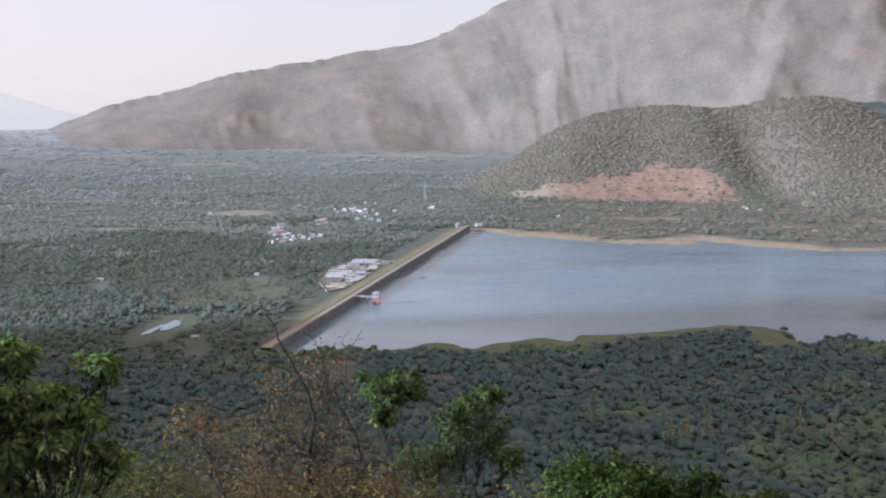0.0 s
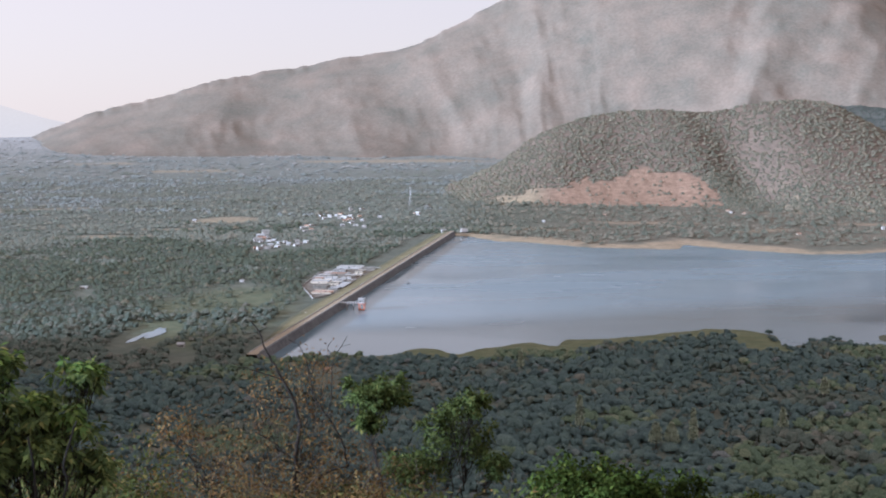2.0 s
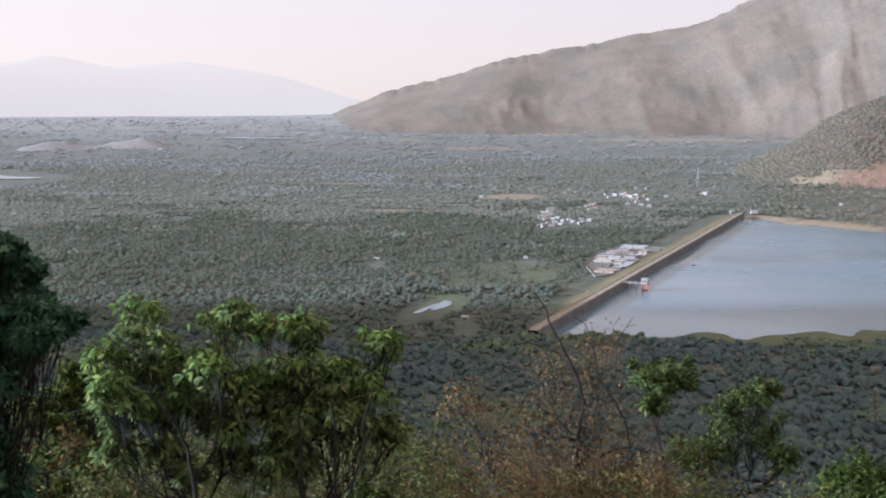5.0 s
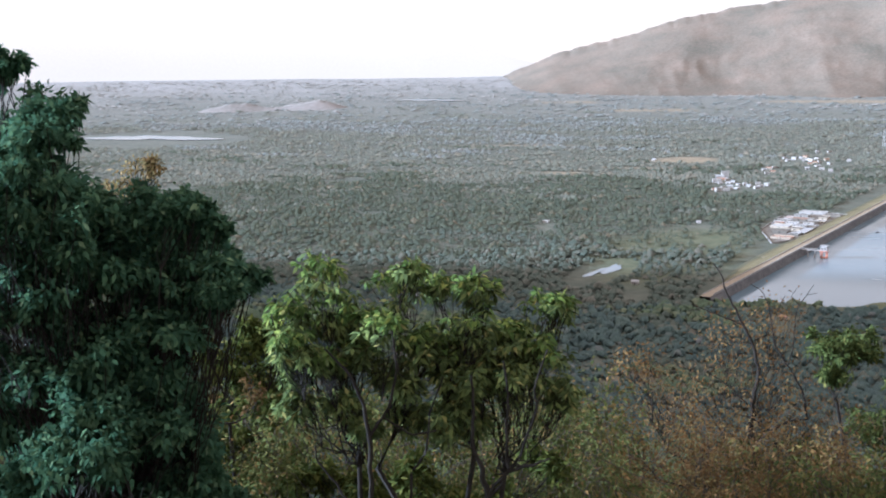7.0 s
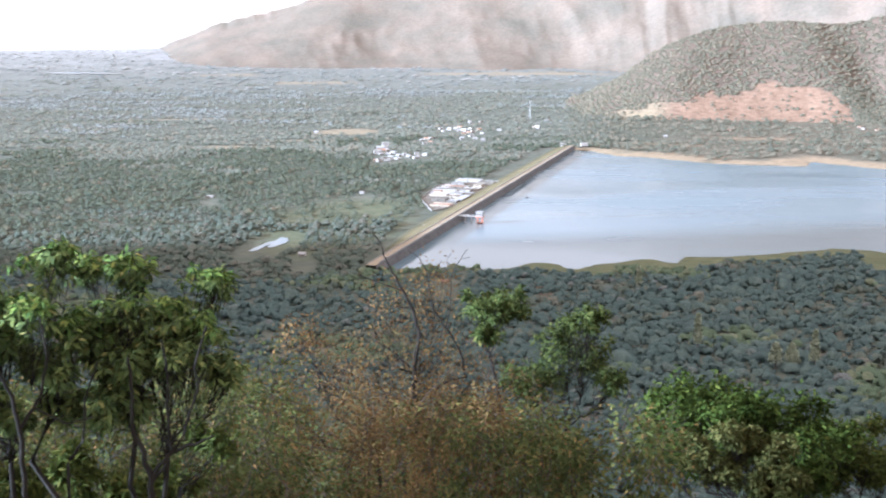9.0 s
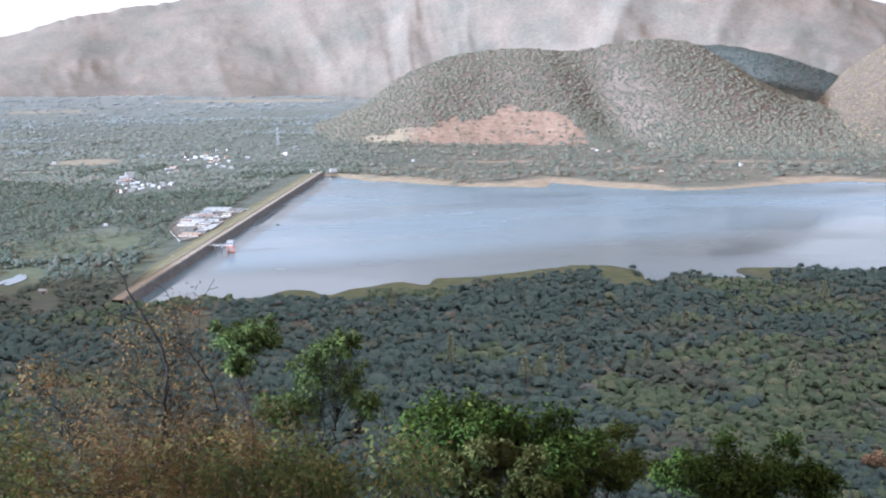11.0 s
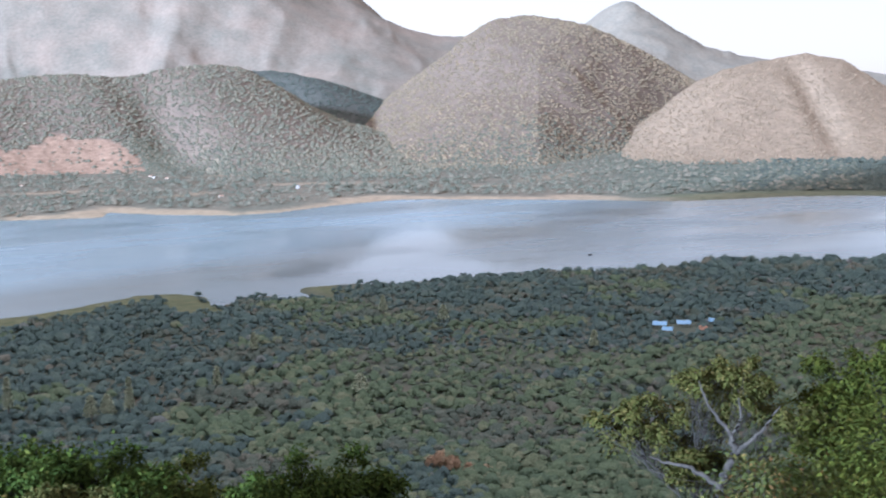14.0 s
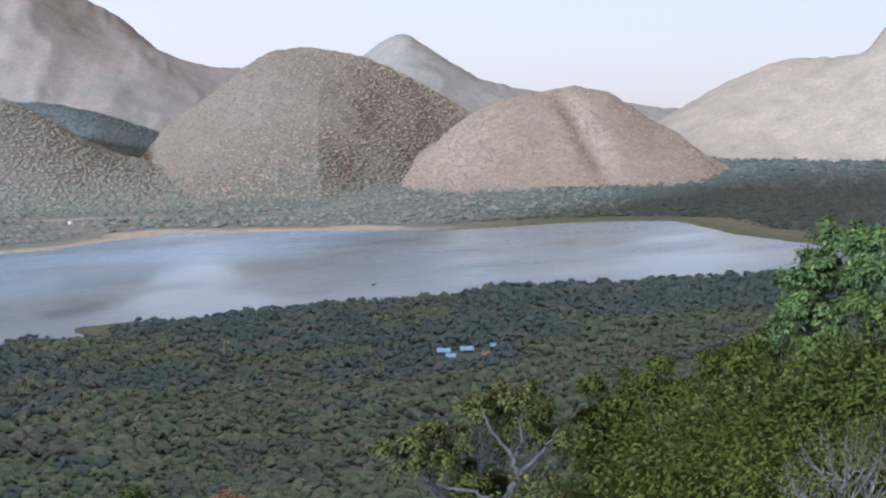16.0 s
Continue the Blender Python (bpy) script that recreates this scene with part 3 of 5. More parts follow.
hill("mountain", "distant pointed mountain peak with dry slopes", M_PEAK,
     [(31, 1.2), (33.5, 1.9), (35.2, 2.85), (36.1, 3.6), (37.1, 3.95), (37.9, 3.55), (39.3, 2.6), (40.9, 1.66), (43.4, 1.09), (46, 0.7), (50, 0.2), (54, -0.4)],
     3700, [(28, 2950), (58, 2950)], gully=0.03, freq=0.4, seed=13.0, spurs=0.1)
hill("hill", "sunlit tan hill covered in dry grass", M_DRYHILL,
     [(36.4, -2.7), (38.4, -1.5), (40, -0.17), (41.4, 0.5), (43.3, 1.01), (45.5, 1.33), (47.1, 0.97), (47.9, 0.42), (49.2, -0.4), (50.3, -0.94), (51.4, -1.9), (53, -2.8)],
     2600, [(34, 2080), (40, 2000), (54, 2250)], gully=0.05, freq=0.4, cuts=[(46.0, -3.2, 0.7, 0.1)], spurs=0.05, seed=21.0)
hill("mountain", "pale tan mountain rising to a rock wall", M_TANMOUNT,
     [(47, -1.5), (50, 0.0), (51.8, 1.03), (53.6, 1.92), (55.4, 2.48), (57.4, 2.4), (58.8, 2.6), (59.4, 3.9), (61, 4.6), (66, 5), (72, 4)],
     3500, [(44, 2800), (74, 2800)], gully=0.04, freq=0.4, seed=31.0, spurs=0.12)
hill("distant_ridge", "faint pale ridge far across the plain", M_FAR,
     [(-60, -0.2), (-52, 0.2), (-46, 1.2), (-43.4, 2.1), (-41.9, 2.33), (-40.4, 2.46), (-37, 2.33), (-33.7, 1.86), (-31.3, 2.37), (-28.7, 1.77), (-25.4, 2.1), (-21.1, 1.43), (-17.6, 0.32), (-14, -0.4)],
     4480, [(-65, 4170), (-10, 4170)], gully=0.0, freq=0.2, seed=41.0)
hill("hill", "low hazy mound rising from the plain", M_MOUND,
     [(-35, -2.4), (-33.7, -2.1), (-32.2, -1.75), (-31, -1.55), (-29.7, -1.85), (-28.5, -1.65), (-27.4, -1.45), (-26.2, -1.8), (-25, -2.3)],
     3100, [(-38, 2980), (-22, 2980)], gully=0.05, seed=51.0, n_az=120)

# ---- trees by the thousand ----
def dome_form(sides, rings):
    """A crown as a top and rings of (radius, height) below it, each ring turned half a step: places and triangles."""
    v, f = [(0, 0, 1.0)], []
    for k, (r, z) in enumerate(rings):
        for q in range(sides):
            a = (q + 0.5 * k) * 2 * math.pi / sides
            v.append((r * math.cos(a), r * math.sin(a), z))
    for q in range(sides):
        n = (q + 1) % sides
        f.append((0, 1 + q, 1 + n))
        for k in range(1, len(rings)):
            a, b = 1 + (k - 1) * sides, 1 + k * sides
            f += [(a + q, b + q, a + n), (b + q, b + n, a + n)]
    return np.array(v), np.array(f)


DOME = dome_form(5, [(0.66, 0.68), (1.0, -0.25)])
LOW_DOME = dome_form(4, [(0.66, 0.66), (1.0, -0.25)])
BLUNT = dome_form(6, [(1.0, -0.2)])


def clumps(centres, radii, squash=0.85, jitter=0.38, form=BLUNT):
    fv, ff = form
    n = len(centres)
    rot = rng.random(n) * 6.283
    c, s = np.cos(rot)[:, None], np.sin(rot)[:, None]
    v = fv[None] * (1 + (rng.random((n, len(fv), 1)) - 0.5) * 2 * jitter)
    v = np.stack([v[..., 0] * c - v[..., 1] * s, v[..., 0] * s + v[..., 1] * c, v[..., 2] * squash], -1)
    v = centres[:, None] + v * np.asarray(radii)[:, None, None]
    f = ff[None] + (np.arange(n) * len(fv))[:, None, None]
    return v.reshape(-1, 3), f.reshape(-1, 3)


def leaves(p, d, length, width, fold=0.12, out=None):
    """Folded leaves from the places p along the ways d; out says which way is out of the crown."""
    n = len(p)
    length = np.broadcast_to(length, n)[:, None] * (0.7 + 0.6 * rng.random((n, 1)))
    width = np.broadcast_to(width, n)[:, None] * (0.75 + 0.5 * rng.random((n, 1)))
    d = d / (np.linalg.norm(d, axis=1, keepdims=True) + 1e-9)
    s = np.cross(d, rng.normal(size=(n, 3)) * 0.6 + (0, 0, 1))
    s /= np.linalg.norm(s, axis=1, keepdims=True) + 1e-9
    up = np.cross(s, d)
    if out is not None:
        s = np.where((up * out).sum(1, keepdims=True) < 0, -s, s)
        up = np.cross(s, d)
    mid = p + d * length * 0.42
    v = np.stack([p, mid + s * width / 2 + up * width * fold, p + d * length - (0, 0, 1) * length * 0.12, mid - s * width / 2 + up * width * fold], 1)
    f = np.arange(n * 4).reshape(n, 4)
    if out is None:
        return v.reshape(-1, 3), f
    o = out / (np.linalg.norm(out, axis=1, keepdims=True) + 1e-9)
    nm = o * 0.75 + up * 0.45 + (0, 0, 0.3)
    nm /= np.linalg.norm(nm, axis=1, keepdims=True) + 1e-9
    return v.reshape(-1, 3), f, np.repeat(nm, 4, axis=0)


def crowns(base, size, tall, lobes, squash=0.9, form=BLUNT):
    """Crowns of one or more uneven lumps on each place of base."""
    n = len(base)
    ang, rad = rng.random((n, lobes)) * 6.283, np.sqrt(rng.random((n, lobes))) * (0.42 if lobes > 1 else 0.1)
    c = base[:, None, :] + np.stack([np.cos(ang) * rad * size[:, None], np.sin(ang) * rad * size[:, None], (0.4 + 0.3 * rng.random((n, lobes)) - 0.3 * rad) * tall[:, None]], -1)
    rr = size[:, None] * ((0.36 if lobes > 1 else 0.46) + 0.2 * rng.random((n, lobes)))
    return clumps(c.reshape(-1, 3), rr.ravel(), squash, 0.38, form)


def leafy(base, size, tall, k):
    """Crowns of k loose leaf sprays each, spread over a low dome."""
    n = len(base)
    q = rng.normal(size=(n, k, 3))
    q[..., 2] = np.abs(q[..., 2]) * 0.9 + 0.1
    q /= np.linalg.norm(q, axis=-1, keepdims=True)
    rad = size[:, None] * (0.28 + 0.3 * rng.random((n, k)))
    p = base[:, None] + q * rad[..., None] * (1, 1, 0.9 * tall) + np.stack([size * 0, size * 0, 0.3 * tall * size], -1)[:, None]
    d = np.cross(q, rng.normal(size=(n, k, 3))) + 0.3 * rng.normal(size=(n, k, 3))
    long = np.repeat(size, k) * (0.95 / k ** 0.42)
    dd = d.reshape(-1, 3) / (np.linalg.norm(d.reshape(-1, 3), axis=1, keepdims=True) + 1e-9)
    return leaves(p.reshape(-1, 3) - dd * long[:, None] * 0.45, dd, long, long * 0.85, 0.2, q.reshape(-1, 3))


LOWER_VILLAGE = [(-209, 1460), (-205, 1411), (-202, 1424), (-206, 1487), (-195, 1322), (-189, 1313), (-187, 1334), (-190, 1402), (-179, 1336), (-176, 1381),
                (-169, 1382), (-156, 1396), (-152, 1352), (-145, 1386), (-161, 1536), (-197, 1440), (-199, 1395), (-183, 1360), (-173, 1345), (-201, 1452),
                (-194, 1428), (-186, 1412), (-182, 1325), (-163, 1368), (-150, 1372)]
UPPER_VILLAGE = [(-161, 1624), (-166, 1608), (-163, 1796), (-154, 1743), (-136, 1820), (-128, 1765), (-115, 1714), (-109, 1715), (-118, 1616), (-100, 1619),
                (-103, 1769), (-87, 1592), (-126, 1919), (-109, 1941), (-72, 1756), (-20, 1820), (-16, 1803), (-122, 1742), (-140, 1790), (-170, 1590), (-156, 1560),
                (-132, 1745), (-120, 1690), (-108, 1660), (-95, 1700), (-118, 1790), (-148, 1770)]
VILLAGE = LOWER_VILLAGE + UPPER_VILLAGE
LONE = [(472, 1814), (474, 1850), (484, 1790), (460, 1446), (267, 1769), (587, 1503), (164, 1663), (422, 1963), (-156, 731), (-89, 859), (-344, 1732), (-166, 1040), (-57, 653), (-296, 1005)]
CLEAR = np.array(VILLAGE + LONE, float)
KEEP_OUT = [(-90, 3200, 240, 50), (-820, 3120, 160, 25), (-640, 1960, 120, 13), (-1350, 1900, 200, 170), (-1245, 3080, 90, 40), (-80, 1045, 33, 104), (-186, 764, 20, 66), (-140, 935, 16, 34), (300, 1640, 80, 14), (640, 1560, 100, 16), (820, 1420, 60, 12), (760, 1700, 110, 24), (478, 1842, 16, 16), (37, 1466, 16, 14), (424, 508, 14, 13), (-400, 1480, 64, 24), (-300, 1745, 52, 56), (-330, 1590, 55, 10), (-505, 1650, 42, 12)]


def free(x, y, margin):
    s = lake_dist(x, y)
    a, c = dam_coords(x, y)
    ok = (s > margin) & ((np.hypot((x + 160) / 62, (y - 880) / 150) > 1) | (rng.random(x.shape) < 0.45)) & ~((a > 0) & (a < DAM_L + 10) & (c > -(14 + 26 * smooth(0, 220, a))) & (c < 16))
    for kx, ky in CLEAR:
        t = np.hypot(kx, ky)
        ux, uy = kx / t, ky / t
        along, side = (x - kx) * ux + (y - ky) * uy, (x - kx) * uy - (y - ky) * ux
        ok &= ~((np.abs(side) < 8) & (along < 7) & (along > -60))
    for kx, ky, ka, kb in KEEP_OUT:
        ok &= np.hypot((x - kx) / ka, (y - ky) / kb) > 1
    return ok


def sector(n, a0, a1, r0, r1, power=2.0):
    a = np.radians(a0 + (a1 - a0) * rng.random(n))
    r = (r0 ** power + (r1 ** power - r0 ** power) * rng.random(n)) ** (1 / power)
    return r * np.sin(a), r * np.cos(a)


def forest(name, label, mats, n, a0, a1, r0, r1, size, lobes, margin, thin=0.0, power=2.0, tall=1.0, fade=None, sprays=0, form=BLUNT, feather=0.0):
    x, y = sector(n, a0, a1, r0, r1, power)
    if callable(margin):
        margin = margin(x, y)
    ok = free(x, y, margin) & (fbm(x / np.where(np.hypot(x, y) > 900, 80, 35), y / np.where(np.hypot(x, y) > 900, 45, 35)) > thin)
    if feather:
        ok &= rng.random(n) < smooth(a0, a0 + feather, np.degrees(np.arctan2(x, y)))
    x, y = x[ok], y[ok]
    s = size * (0.42 + 1.4 * rng.random(len(x)) ** 2.3) * (0.6 + 0.8 * fbm(x / 60, y / 60))
    base = np.stack([x, y, land(x, y) - 0.3], -1)
    v, f = crowns(base, s, s * tall, lobes, min(0.75, 0.2 + 0.6 * tall), form)
    per = [len(f) // len(x)]
    if sprays:
        lv, lq, nm = leafy(base, s * 1.05, tall, sprays)
        lf = np.concatenate([lq[:, (0, 1, 3)], lq[:, (1, 2, 3)]])
        per += [sprays, sprays]
        f, nm, v = np.concatenate([f, lf + len(v)]), np.concatenate([np.zeros((len(v), 3)), nm]), np.concatenate([v, lv])
    me = np_mesh(name, v, f, mats, True)
    if sprays:
        me.normals_split_custom_set_from_vertices(nm)
    if fade == "patches":
        # lighter crowns in random patches, plus a painted sunlit patch on the near right
        f1 = fbm(x / 70 + 31, y / 70, 3) + 0.38 * smooth(130, 240, x) * (1 - smooth(440, 560, y)) + 0.16 * (1 - smooth(-90, -40, x)) + 0.12 * (rng.random(len(x)) - 0.5)
        f2 = fbm(x / 40 + 77, y / 40, 3) + 0.2 * (rng.random(len(x)) - 0.5)
        pick = np.where((f2 > 0.68) | ((x < -110) & (y > 600 + 120 * f2)), 2, np.where(f1 > 0.7, 1, 0)).astype(np.int32)
        me.polygons.foreach_set("material_index", np.concatenate([np.repeat(pick, k) for k in per]))
    elif fade:
        pick = np.clip(np.round(np.interp(np.hypot(x, y), *fade) + 2.4 * (fbm(x / 160, y / 70, 3) - 0.5) + 0.4 * (rng.random(len(x)) - 0.5)), 0, len(mats) - 1).astype(np.int32)
        me.polygons.foreach_set("material_index", np.concatenate([np.repeat(pick, k) for k in per]))
    return tagged(new(name, me), label, "trees", kind="stuff")


def shore_margin(x, y):
    return np.where((x > 930) & (y > 700) & (y < 1300), 62.0, np.where((x > 20) & (x < 222), 27.0, np.where((x > -40) & (x < 40), 18.0, np.where(y > 1000, 58.0, np.where((x > 292) & (x < 335), 18.0, 5.0))))) + (fbm(x / 30, y / 30) - 0.5) * 16


# distance at which leaves step to the haze-paled colours
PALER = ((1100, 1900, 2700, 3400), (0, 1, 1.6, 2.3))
FORESTS = [M_FOREST, M_LIGHTFOREST, M_DRYFOREST]
forest("forest", "dense dark green scrub forest on the valley slope", FORESTS, 40000, -44, 62, 225, 440, 2.6, 1, 5.0, 0.15, tall=0.82, fade="patches", sprays=1, form=DOME)
forest("forest", "dense dark green scrub forest reaching the lake shore", FORESTS, 64000, -44, 62, 430, 880, 3.0, 1, shore_margin, 0.13, tall=0.8, fade="patches", form=LOW_DOME)
forest("forest", "dark green woods beside the lake's upper end", FORESTS, 12000, 36, 64, 860, 1200, 4.2, 1, shore_margin, 0.16, tall=0.8, fade="patches", form=DOME)
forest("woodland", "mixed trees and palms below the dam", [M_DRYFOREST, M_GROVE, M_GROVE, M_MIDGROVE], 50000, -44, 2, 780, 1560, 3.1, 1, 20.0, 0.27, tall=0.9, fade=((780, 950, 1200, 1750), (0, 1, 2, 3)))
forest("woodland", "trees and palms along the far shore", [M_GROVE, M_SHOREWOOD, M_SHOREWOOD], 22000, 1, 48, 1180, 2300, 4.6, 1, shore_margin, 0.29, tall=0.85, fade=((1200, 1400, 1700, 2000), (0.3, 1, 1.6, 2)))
# both woods get the shade-darkened leaf colour
forest("woodland", "dense woods in painted shade round the lake's upper end", M_SHADESCRUB, 17000, 40, 66, 1180, 2150, 4.8, 1, shore_margin, 0.2, tall=0.7, feather=9.0)
forest("woodland", "shaded woods at the foot of the far hills", M_SHADESCRUB, 9000, 40, 66, 2100, 3000, 7, 1, 20.0, 0.2, tall=0.6, feather=6.0)
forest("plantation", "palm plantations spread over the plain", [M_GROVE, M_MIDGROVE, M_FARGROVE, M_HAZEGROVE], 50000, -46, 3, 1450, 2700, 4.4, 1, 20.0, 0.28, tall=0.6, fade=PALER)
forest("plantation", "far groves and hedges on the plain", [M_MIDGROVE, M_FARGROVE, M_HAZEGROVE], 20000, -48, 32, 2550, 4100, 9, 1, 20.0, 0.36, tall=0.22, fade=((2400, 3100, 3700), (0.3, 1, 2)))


def scrub(index, n, size, mat, label, u0=0.02, u1=0.99, span=None):
    az, us, x, y, z, cov = HILLS[index]
    i = rng.random(n) * (len(az) - 1.01)
    if span:
        i = np.interp(span[0] + (span[1] - span[0]) * (rng.random(n) + rng.random(n)) / 2, az, np.arange(len(az)) * 1.0).clip(0, len(az) - 1.01)
    j = np.interp(u0 + (u1 - u0) * (rng.random(n) if not span else np.abs(rng.random(n) - rng.random(n))), us, np.arange(len(us)))
    i0, j0 = i.astype(int), j.astype(int)
    fi, fj = i - i0, j - j0
    def at(g):
        return g[i0, j0] * (1 - fi) * (1 - fj) + g[i0 + 1, j0] * fi * (1 - fj) + g[i0, j0 + 1] * (1 - fi) * fj + g[i0 + 1, j0 + 1] * fi * fj
    px, py, pz = at(x), at(y), at(z)
    ok = ((at(cov.sum(-1)) < 0.35 + 0.3 * rng.random(n)) | (rng.random(n) < 0.05)) & (pz > land(px, py, False) - 1)
    px, py, pz = px[ok], py[ok], pz[ok]
    s = size * (0.5 + rng.random(len(px)))
    v, f = clumps(np.stack([px, py, pz + s * 0.15], -1), s, 0.75, 0.3, BLUNT)
    return tagged(new("scrub", np_mesh("scrub", v, f, mat, True)), label, "bushes", kind="stuff")


scrub(3, 6000, 2.8, M_SHADESCRUB, "dark scrub on the shaded spur")
scrub(1, 19000, 3.2, M_HILLTREE, "dark scrub bushes dotted over the scarred hill")
scrub(1, 2200, 2.8, M_SHOREWOOD, "dense trees filling the hollow beside the soil scar", 0.0, 0.5, (12.4, 16.2))
scrub(1, 5000, 2.8, M_SHOREWOOD, "taller trees thinning out up the foot of the scarred hill", 0.0, 0.4, (-6, 36))
scrub(2, 5000, 3.0, M_SHOREWOOD, "taller trees thinning out up the foot of the rounded hill", 0.0, 0.35, (14, 52))
scrub(2, 20000, 2.8, M_SCRUB, "dark scrub bushes dotted over the rounded hill")
scrub(5, 9000, 2.2, M_DRYSCRUB, "thin scrub bushes on the dry tan hill")

# ---- dam ----
SEC = [(-36, -2), (-18, 2.4), (-15, 2.6), (-3.2, 5.5), (3.2, 5.5), (5.6, -4)]


def dam_strip(name, a, b, mat, lift=0.0):
    n = 60
    t = np.linspace(-6, DAM_L + 6, n)
    vs, fs = [], []
    for k, (u, z) in enumerate((a, b)):
        wob = (fbm(t / 18, np.full(n, u * 3.1)) - 0.5) * (1.2 if z < 5 else 0.15)
        grow = np.clip((t + 30) / 170, 0.25, 1) if u < -5 else np.ones(n)
        p = DAM_A + t[:, None] * DAM_E + (u * grow + wob)[:, None] * DAM_N
        vs.append(np.c_[p, np.full(n, z + lift)])
    i = np.arange(n - 1)
    return np_mesh(name, np.concatenate(vs), np.stack([i, i + n, i + n + 1, i + 1], -1), mat, True)


dam = thing("dam", "long earth dam with grassy back and stone-pitched water face", "dam", kind="")
for nm, k, mt in (("lower_bank", 0, M_BANKGRASS), ("berm", 1, M_DAMGRASS), ("upper_bank", 2, M_DAMGRASS), ("crest_road", 3, M_DIRT), ("stone_face", 4, M_RIPRAP)):
    part(nm, dam_strip(nm, SEC[k], SEC[k + 1], mt), mt, dam)
bm = bmesh.new()
for side, hgt in ((3.2, 1.0), (-3.2, 0.5)):
    for k in range(40):
        t0, t1 = DAM_L * k / 40, DAM_L * (k + 0.96) / 40
        vv = []
        for t, u, z in itertools.product((t0, t1), (side - 0.2, side + 0.2), (5.4, 5.5 + hgt)):
            p = DAM_A + t * DAM_E + u * DAM_N
            vv.append(bm.verts.new((*p, z)))
        bmesh.ops.convex_hull(bm, input=vv)
part("parapet", bm, M_CONC, dam, "pale weathered concrete parapet")
ramp_v = [(*(DAM_A + t * DAM_E + u * DAM_N), z) for t, z in ((-16, 3.2), (46, 5.9)) for u, dz in ((-3.1, 0), (3.1, 0)) for z in (z, z - 2.5)]
bm = bmesh.new()
bmesh.ops.convex_hull(bm, input=[bm.verts.new(v) for v in ramp_v])
part("end_ramp", bm, M_CONC, dam, "pale concrete ramp at the dam's end")

# ---- intake tower in the lake, reached by a footbridge ----
def dam_pose(along, across, z):
    p = DAM_A + along * DAM_E + across * DAM_N
    return pose(float(p[0]), float(p[1]), z, 0, 0, -math.degrees(math.atan2(DAM_E[0], DAM_E[1])))


tower = thing("intake_tower", "pale concrete intake tower with red oxide gate house trim", "tower", dam_pose(201, 20, -2.5))
part("shaft", boxes((-2.2, -2.2, -5, -1.6, -1.6, 7.2), (1.6, -2.2, -5, 2.2, -1.6, 7.2), (-2.2, 1.6, -5, -1.6, 2.2, 7.2), (1.6, 1.6, -5, 2.2, 2.2, 7.2),
                    (-2.1, -2.1, 2.6, 2.1, 2.1, 3.0)), M_REDOXIDE, tower, "red oxide stained legs")
part("platform", boxes((-3.0, -3.0, 7.2, 3.0, 3.0, 7.7), bevel=0.06), M_REDOXIDE, tower, "red oxide painted platform")
room = part("gate_house", boxes((-2.3, -2.3, 7.7, 2.3, 2.3, 11.2), bevel=0.05), M_WHITE, tower)
part("roof", boxes((-2.8, -2.8, 11.2, 2.8, 2.8, 11.6), bevel=0.08), M_SHEET, tower)
for wx0 in (-1.3, 0.5):
    part("window", boxes((wx0, -2.36, 8.9, wx0 + 0.9, -2.27, 10.2)), M_DARK, room)
for y0 in (-3.0, 2.9):
    part("railing", boxes((-3.0, y0, 8.6, 3.0, y0 + 0.1, 8.7), (-3.0, y0, 7.7, -2.9, y0 + 0.1, 8.6), (2.9, y0, 7.7, 3.0, y0 + 0.1, 8.6)), M_STEEL, tower)
bridge = thing("footbridge", "narrow whitewashed footbridge from the dam to the intake tower", "bridge", dam_pose(201, 0, -2.5))
part("deck", boxes((3.0, -0.9, 7.5, 17.0, 0.9, 7.9), bevel=0.04), M_WHITE, bridge)
for sy in (-0.85, 0.75):
    part("railing", boxes((3.0, sy, 8.7, 17.0, sy + 0.1, 8.8), *[(3.0 + 2 * k, sy, 7.9, 3.1 + 2 * k, sy + 0.1, 8.7) for k in range(8)]), M_WHITE, bridge)
for sx in (8.0, 13.0):
    part("pier", boxes((sx, -0.6, -5, sx + 0.7, 0.6, 7.5), bevel=0.05), M_CONC, bridge)


# ---- houses ----
def gable(w, d, z, rise, over):
    bm = bmesh.new()
    x, y, t = w / 2 + over, d / 2 + over, 0.22
    prof = [(-y, z - 0.1), (0, z + rise), (y, z - 0.1), (y, z - 0.1 + t), (0, z + rise + t), (-y, z - 0.1 + t)]
    a = [bm.verts.new((-x, py, pz)) for py, pz in prof]
    b = [bm.verts.new((x, py, pz)) for py, pz in prof]
    for q in ((0, 1, 4, 5), (1, 2, 3, 4)):
        bm.faces.new([a[k] for k in q])
        bm.faces.new([b[k] for k in reversed(q)])
    for k in range(6):
        bm.faces.new((a[k], b[k], b[(k + 1) % 6], a[(k + 1) % 6]))
    bmesh.ops.recalc_face_normals(bm, faces=bm.faces[:])
    return bm


